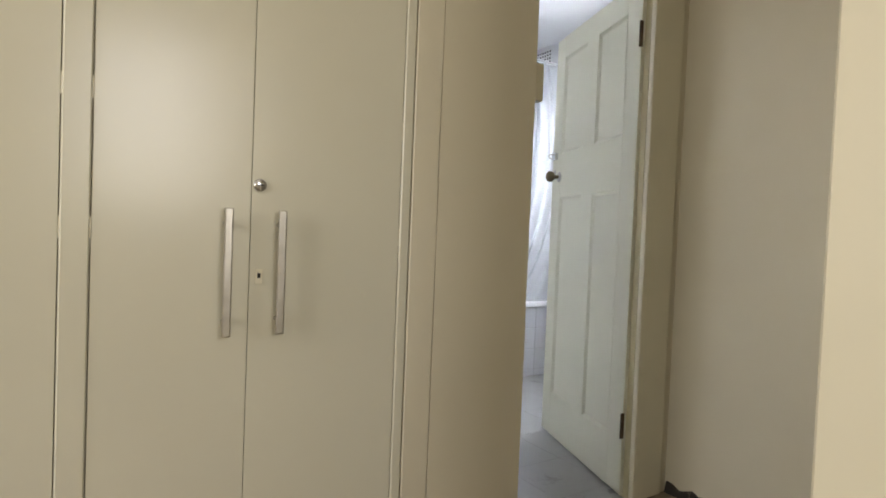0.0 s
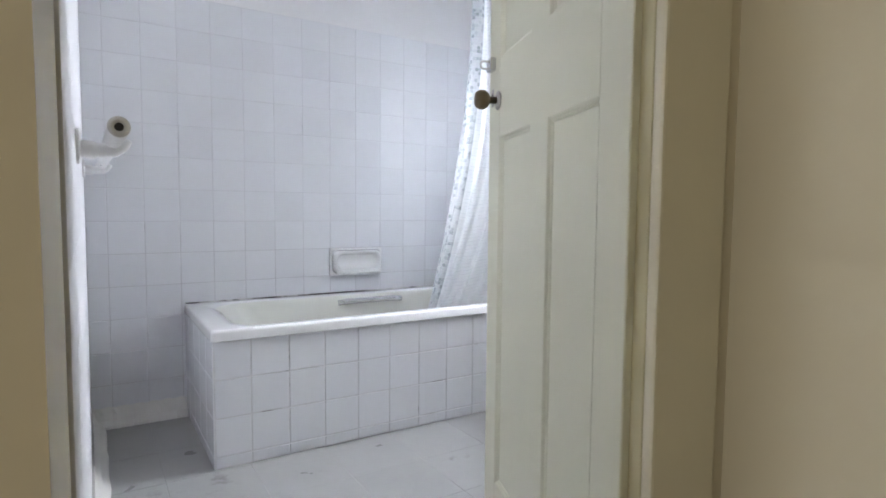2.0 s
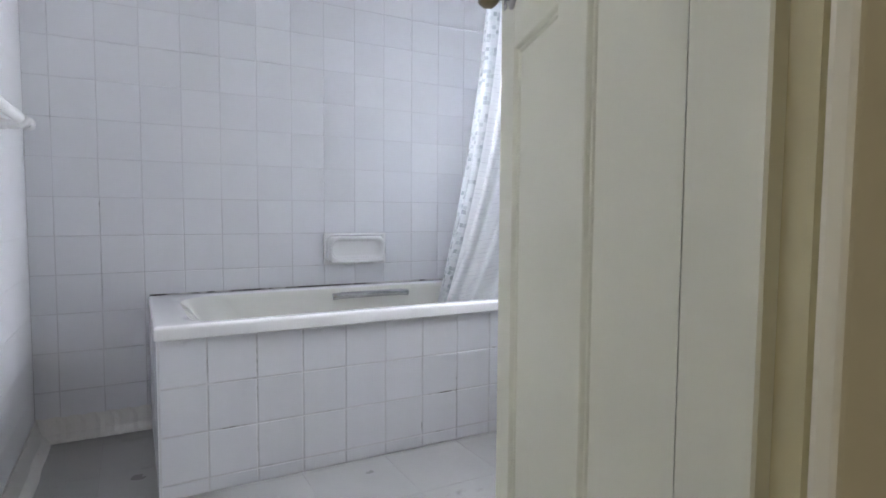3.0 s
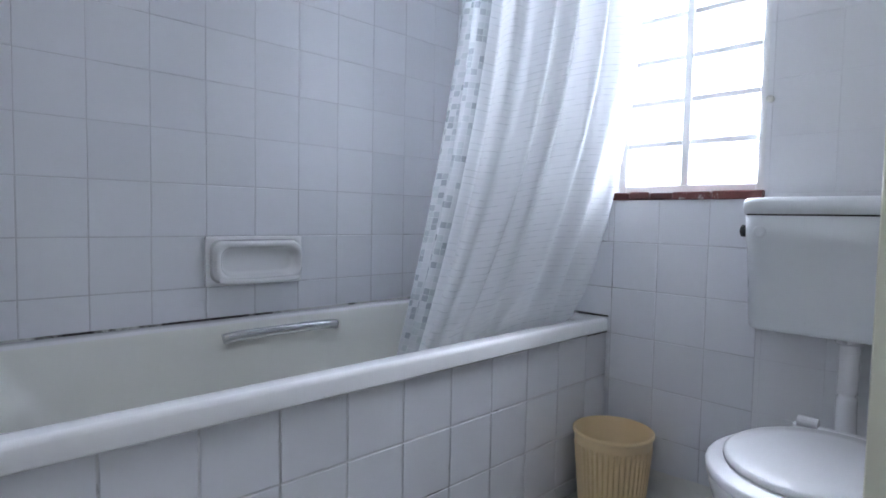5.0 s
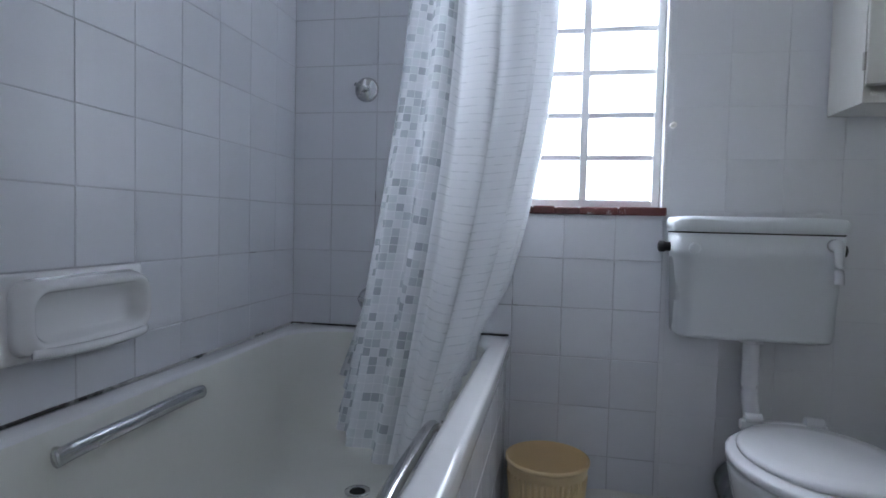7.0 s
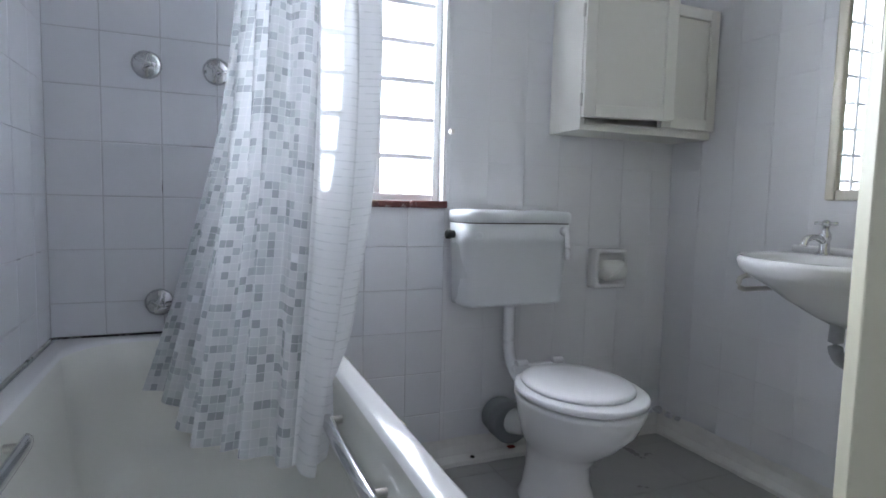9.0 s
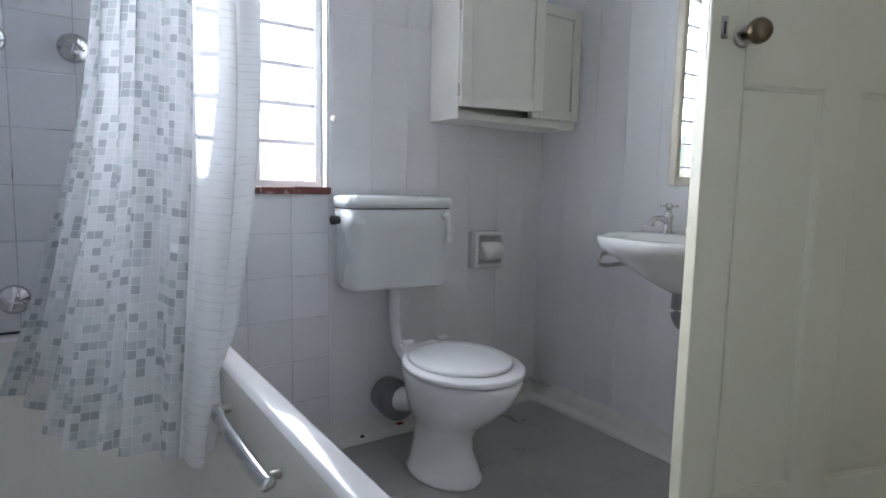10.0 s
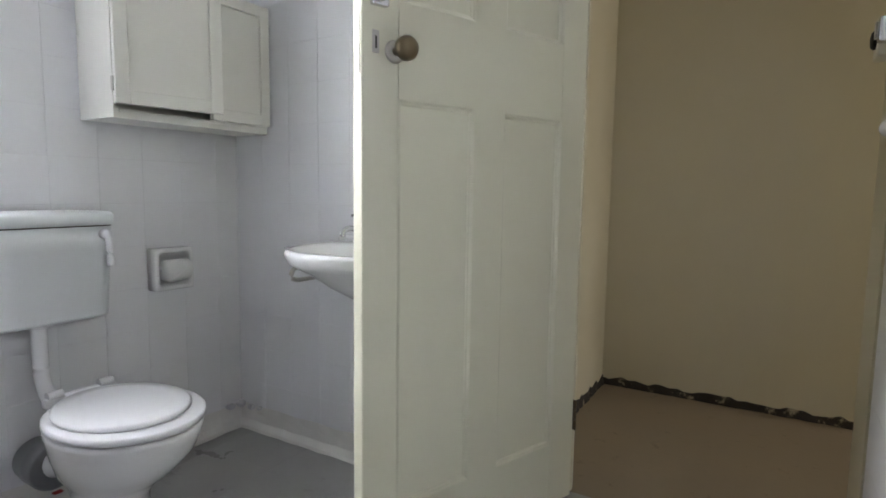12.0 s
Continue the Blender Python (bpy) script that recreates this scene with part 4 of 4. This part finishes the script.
def waste_bin():
    b = thing("waste_bin", "beige ribbed plastic waste bin beside bath", "bin", pose(0.705, -0.868, 0))
    n = 176
    rings = []
    for z, r, k in ((0.0, 0.088, 0), (0.004, 0.092, 1), (0.205, 0.110, 1), (0.215, 0.111, 0), (0.236, 0.113, 0), (0.240, 0.117, 0), (0.248, 0.117, 0), (0.250, 0.113, 0), (0.240, 0.109, 0), (0.006, 0.087, 0)):
        rings.append([((r + (0.0022 * (1 if (i // 2) % 2 else -1) if k else 0)) * math.cos(2 * math.pi * i / n), (r + (0.0022 * (1 if (i // 2) % 2 else -1) if k else 0)) * math.sin(2 * math.pi * i / n), z) for i in range(n)])
    inner = rings[7:]
    part("body", loft(bmesh.new(), rings[:5], True, False), BEIGE, b, "ribbed beige body")
    part("rim", loft(bmesh.new(), rings[4:8], False, False), BEIGE, b, "smooth rolled rim", True)
    part("liner_wall", loft(bmesh.new(), inner, False, True), BEIGE, b, "smooth beige inside", True)
    return b


waste_bin()

# ---------------------------------------------------------------- built-in cupboard in the passage


def cupboard(x0, x1, xm, label):
    c = thing("built_in_cupboard", label, "cupboard", pose(0, YB, 0), "passage cupboards")
    part("carcass", bx(x0, x1, 0.0265, 0.42, 0.0, 2.34), CREAM, c)
    bm = bmesh.new()
    part("plinth", bx(x0 + 0.03, x1 - 0.03, 0.012, 0.026, 0.0, 0.09), WARD, c)
    for a, b, s in ((x0 + 0.0012, xm - 0.0005, 1), (xm + 0.0005, x1 - 0.0012, -1)):
        d = part("door", bx(a, b, 0.002, 0.0255, 0.095, 2.33, bevel=0.0014, seg=2), WARD, c)
        hx = xm - 0.048 if s > 0 else xm + 0.058
        h = part("handle", bx(hx - 0.0085, hx + 0.0085, -0.030, -0.022, 0.792, 1.048, bevel=0.003, seg=2), STEEL, d, "flat satin steel bar handle")
        for z in (0.822, 1.018):
            part("handle_post", lathe([(0.006, -0.023), (0.006, 0.003)], 12, "y", (hx, 0, z)), STEEL, d)
        for z in (0.35, 1.0, 1.25):
            part("hinge", bx((a - 0.006) if s > 0 else b, a if s > 0 else (b + 0.006), 0.002, 0.006, z - 0.02, z + 0.02), CREAM_T, d, "overpainted hinge leaf")
    lk = part("cylinder_lock", lathe([(0.013, 0.002), (0.013, -0.003), (0.010, -0.005)], 22, "y", (xm + 0.016, 0, 1.098)), CHROME, c, "round chrome cylinder lock", True)
    part("key_slot", bx(xm + 0.010, xm + 0.022, -0.0062, -0.0052, 1.0965, 1.0995), DARK, lk)
    ek = part("keyhole_plate", bx(xm + 0.012, xm + 0.026, -0.001, 0.002, 0.895, 0.925), CREAM_T, c)
    part("keyhole", bx(xm + 0.016, xm + 0.022, -0.0022, -0.0012, 0.907, 0.917), DARK, ek)
    return c


cupboard(-2.325, -1.703, -2.046, "cream gloss built-in cupboard with two steel handles")
cupboard(-3.05, -2.372, -2.73, "cream gloss built-in cupboard unit with overpainted hinges")
structure("trim_cupboard_post", bx(-2.3714, -2.3256, YB - 0.0005, YB + 0.05, 0, 2.34, bevel=0.003), WARD, "cream gloss post between cupboard units", "trim")
structure("trim_cupboard_edge", bx(-1.7024, -1.676, YB - 0.0005, YB + 0.05, 0, 2.34, bevel=0.003), WARD, "cream gloss edge strip of the cupboard", "trim")
structure("trim_cupboard_board", bx(-1.6735, -1.6005, YB - 0.001, YB + 0.05, 0, H, bevel=0.002), CREAM, "cream board between cupboard and wall", "trim")

sw = thing("switch_box", "cream painted box with dark round knob on wall end", "switch box", pose(-1.302, YB + 0.055, 1.44))
part("case", bx(0.0, 0.034, -0.05, 0.05, -0.052, 0.052, bevel=0.006, seg=2), CREAM_T, sw)
part("knob", lathe([(0.026, 0.034), (0.026, 0.040), (0.020, 0.046), (0.006, 0.048)], 20, "x"), BLACK, sw, "dark round knob", True)

# ---------------------------------------------------------------- tiles


def tile_mesh(name, w, h, d, material, e):
    """A cushion-edged tile, centred, facing -y."""
    bm = bmesh.new()
    loops = [[bm.verts.new((sx * (w / 2 - i), y, sz * (h / 2 - i))) for sx, sz in ((-1, -1), (1, -1), (1, 1), (-1, 1))] for i, y in ((0, 0), (0, -d + e), (e, -d))]
    for a, b in zip(loops, loops[1:]):
        for i in range(4):
            bm.faces.new((a[i], a[(i + 1) % 4], b[(i + 1) % 4], b[i]))
    bm.faces.new(loops[-1])
    bmesh.ops.recalc_face_normals(bm, faces=bm.faces)
    me = bpy.data.meshes.new(name)
    bm.to_mesh(me)
    bm.free()
    me.materials.append(material)
    return me


MESHES = {}


def lay(parent, place, a0, a1, z0, z1, ga, gz, skip=(), joint=0.0025, depth=G, material=TILE_M, step=TILE, name="tile", seed=1, jit=0.0004, tilt=0.002, edge=0.0016):
    """Tiles over a0..a1 by z0..z1 on a grid through ga, gz. place(a, z) gives the pose of a tile's centre."""
    rng = random.Random(seed)
    def cuts(lo, hi, g):
        first = g + math.ceil((lo - g) / step + 1e-6) * step
        out = [lo]
        while first < hi - 1e-6:
            if first - out[-1] > 0.012:
                out.append(first)
            first += step
        return out + [hi]
    for b0, b1 in zip(ca := cuts(a0, a1, ga), ca[1:]):
        for c0, c1 in zip(cz := cuts(z0, z1, gz), cz[1:]):
            pieces = [(b0, b1, c0, c1)]
            for s0, s1, t0, t1 in skip:
                nxt = []
                for p0, p1, q0, q1 in pieces:
                    if p1 <= s0 or p0 >= s1 or q1 <= t0 or q0 >= t1:
                        nxt.append((p0, p1, q0, q1))
                        continue
                    if p0 < s0:
                        nxt.append((p0, s0, q0, q1))
                    if p1 > s1:
                        nxt.append((s1, p1, q0, q1))
                    m0, m1 = max(p0, s0), min(p1, s1)
                    if q0 < t0:
                        nxt.append((m0, m1, q0, t0))
                    if q1 > t1:
                        nxt.append((m0, m1, t1, q1))
                pieces = nxt
            for p0, p1, q0, q1 in pieces:
                w, h = p1 - p0 - joint, q1 - q0 - joint
                if w < 0.008 or h < 0.008:
                    continue
                key = (round(w, 3), round(h, 3), depth, material.name, edge)
                if key not in MESHES:
                    MESHES[key] = tile_mesh(name, w, h, depth, material, edge)
                ob = new(name, MESHES[key])
                ob.parent = parent
                j = Matrix.Rotation(rng.uniform(-1, 1) * tilt, 4, "X") @ Matrix.Rotation(rng.uniform(-1, 1) * tilt, 4, "Z")
                ob.matrix_world = place((p0 + p1) / 2, (q0 + q1) / 2) @ Matrix.Translation((0, -rng.uniform(0, jit), 0)) @ j


lay(wall_n, lambda a, z: pose(a, YN + G, z), XW, XE, 0.002, TZ, 0.0, TZ, seed=2, joint=0.0019)
lay(wall_n, lambda a, z: pose(a, YN + G, z), XW, XE, TZ, TILE_TOP, 0.0, TZ, seed=12, joint=0.0011, edge=0.0012)
lay(wall_e, lambda a, z: pose(XE + G, a, z, 0, 0, -90), WY0, YN, 0.002, TILE_TOP, -0.135, TZ, skip=[(WY0, WY1, WZ0 - 0.02, WZ1)], seed=3, joint=0.0016)
lay(wall_e, lambda a, z: pose(XE + G, a, z, 0, 0, -90), YS, WY0, 0.002, TILE_TOP, -0.135, TZ, seed=9, material=TILE_P, joint=0.0005, edge=0.0004, tilt=0.0007, jit=0.0001)
lay(wall_s, lambda a, z: pose(a, YS - G, z, 0, 0, 180), -0.44, XE, 0.002, TILE_TOP, XE, TZ, seed=4, material=TILE_P, joint=0.0004, tilt=0.0005, edge=0.0004, jit=0.0001)
lay(wall_w, lambda a, z: pose(XW - G, a, z, 0, 0, 90), YD + 0.012, YN, 0.002, TILE_TOP, 0.0, TZ, seed=5, material=TILE_P, joint=0.0004, tilt=0.0005, edge=0.0004, jit=0.0001)
lay(bath_panel, lambda a, z: pose(a, BY0 + 0.024, z), BX0 + 0.012, BX1, 0.002, BZ - 0.04, -0.756, 0.352, depth=0.010, seed=6, joint=0.004)
lay(bath_panel, lambda a, z: pose(BX0 + 0.016, a, z, 0, 0, -90), BY0 + 0.018, BY1 - 0.002, 0.002, BZ - 0.04, BY0 + 0.018, 0.352, depth=0.010, seed=7, joint=0.003)
floor_b = bpy.data.objects["floor_bathroom"]
lay(floor_b, lambda a, z: pose(a, z, -0.003, -90, 0, 0), XW, XE, YC, YN, 0.15, -0.745, depth=0.003, step=0.305, material=FLOOR_B, seed=8, joint=0.001, name="floor_tile", jit=0.0001, tilt=0.0, edge=0.0004)
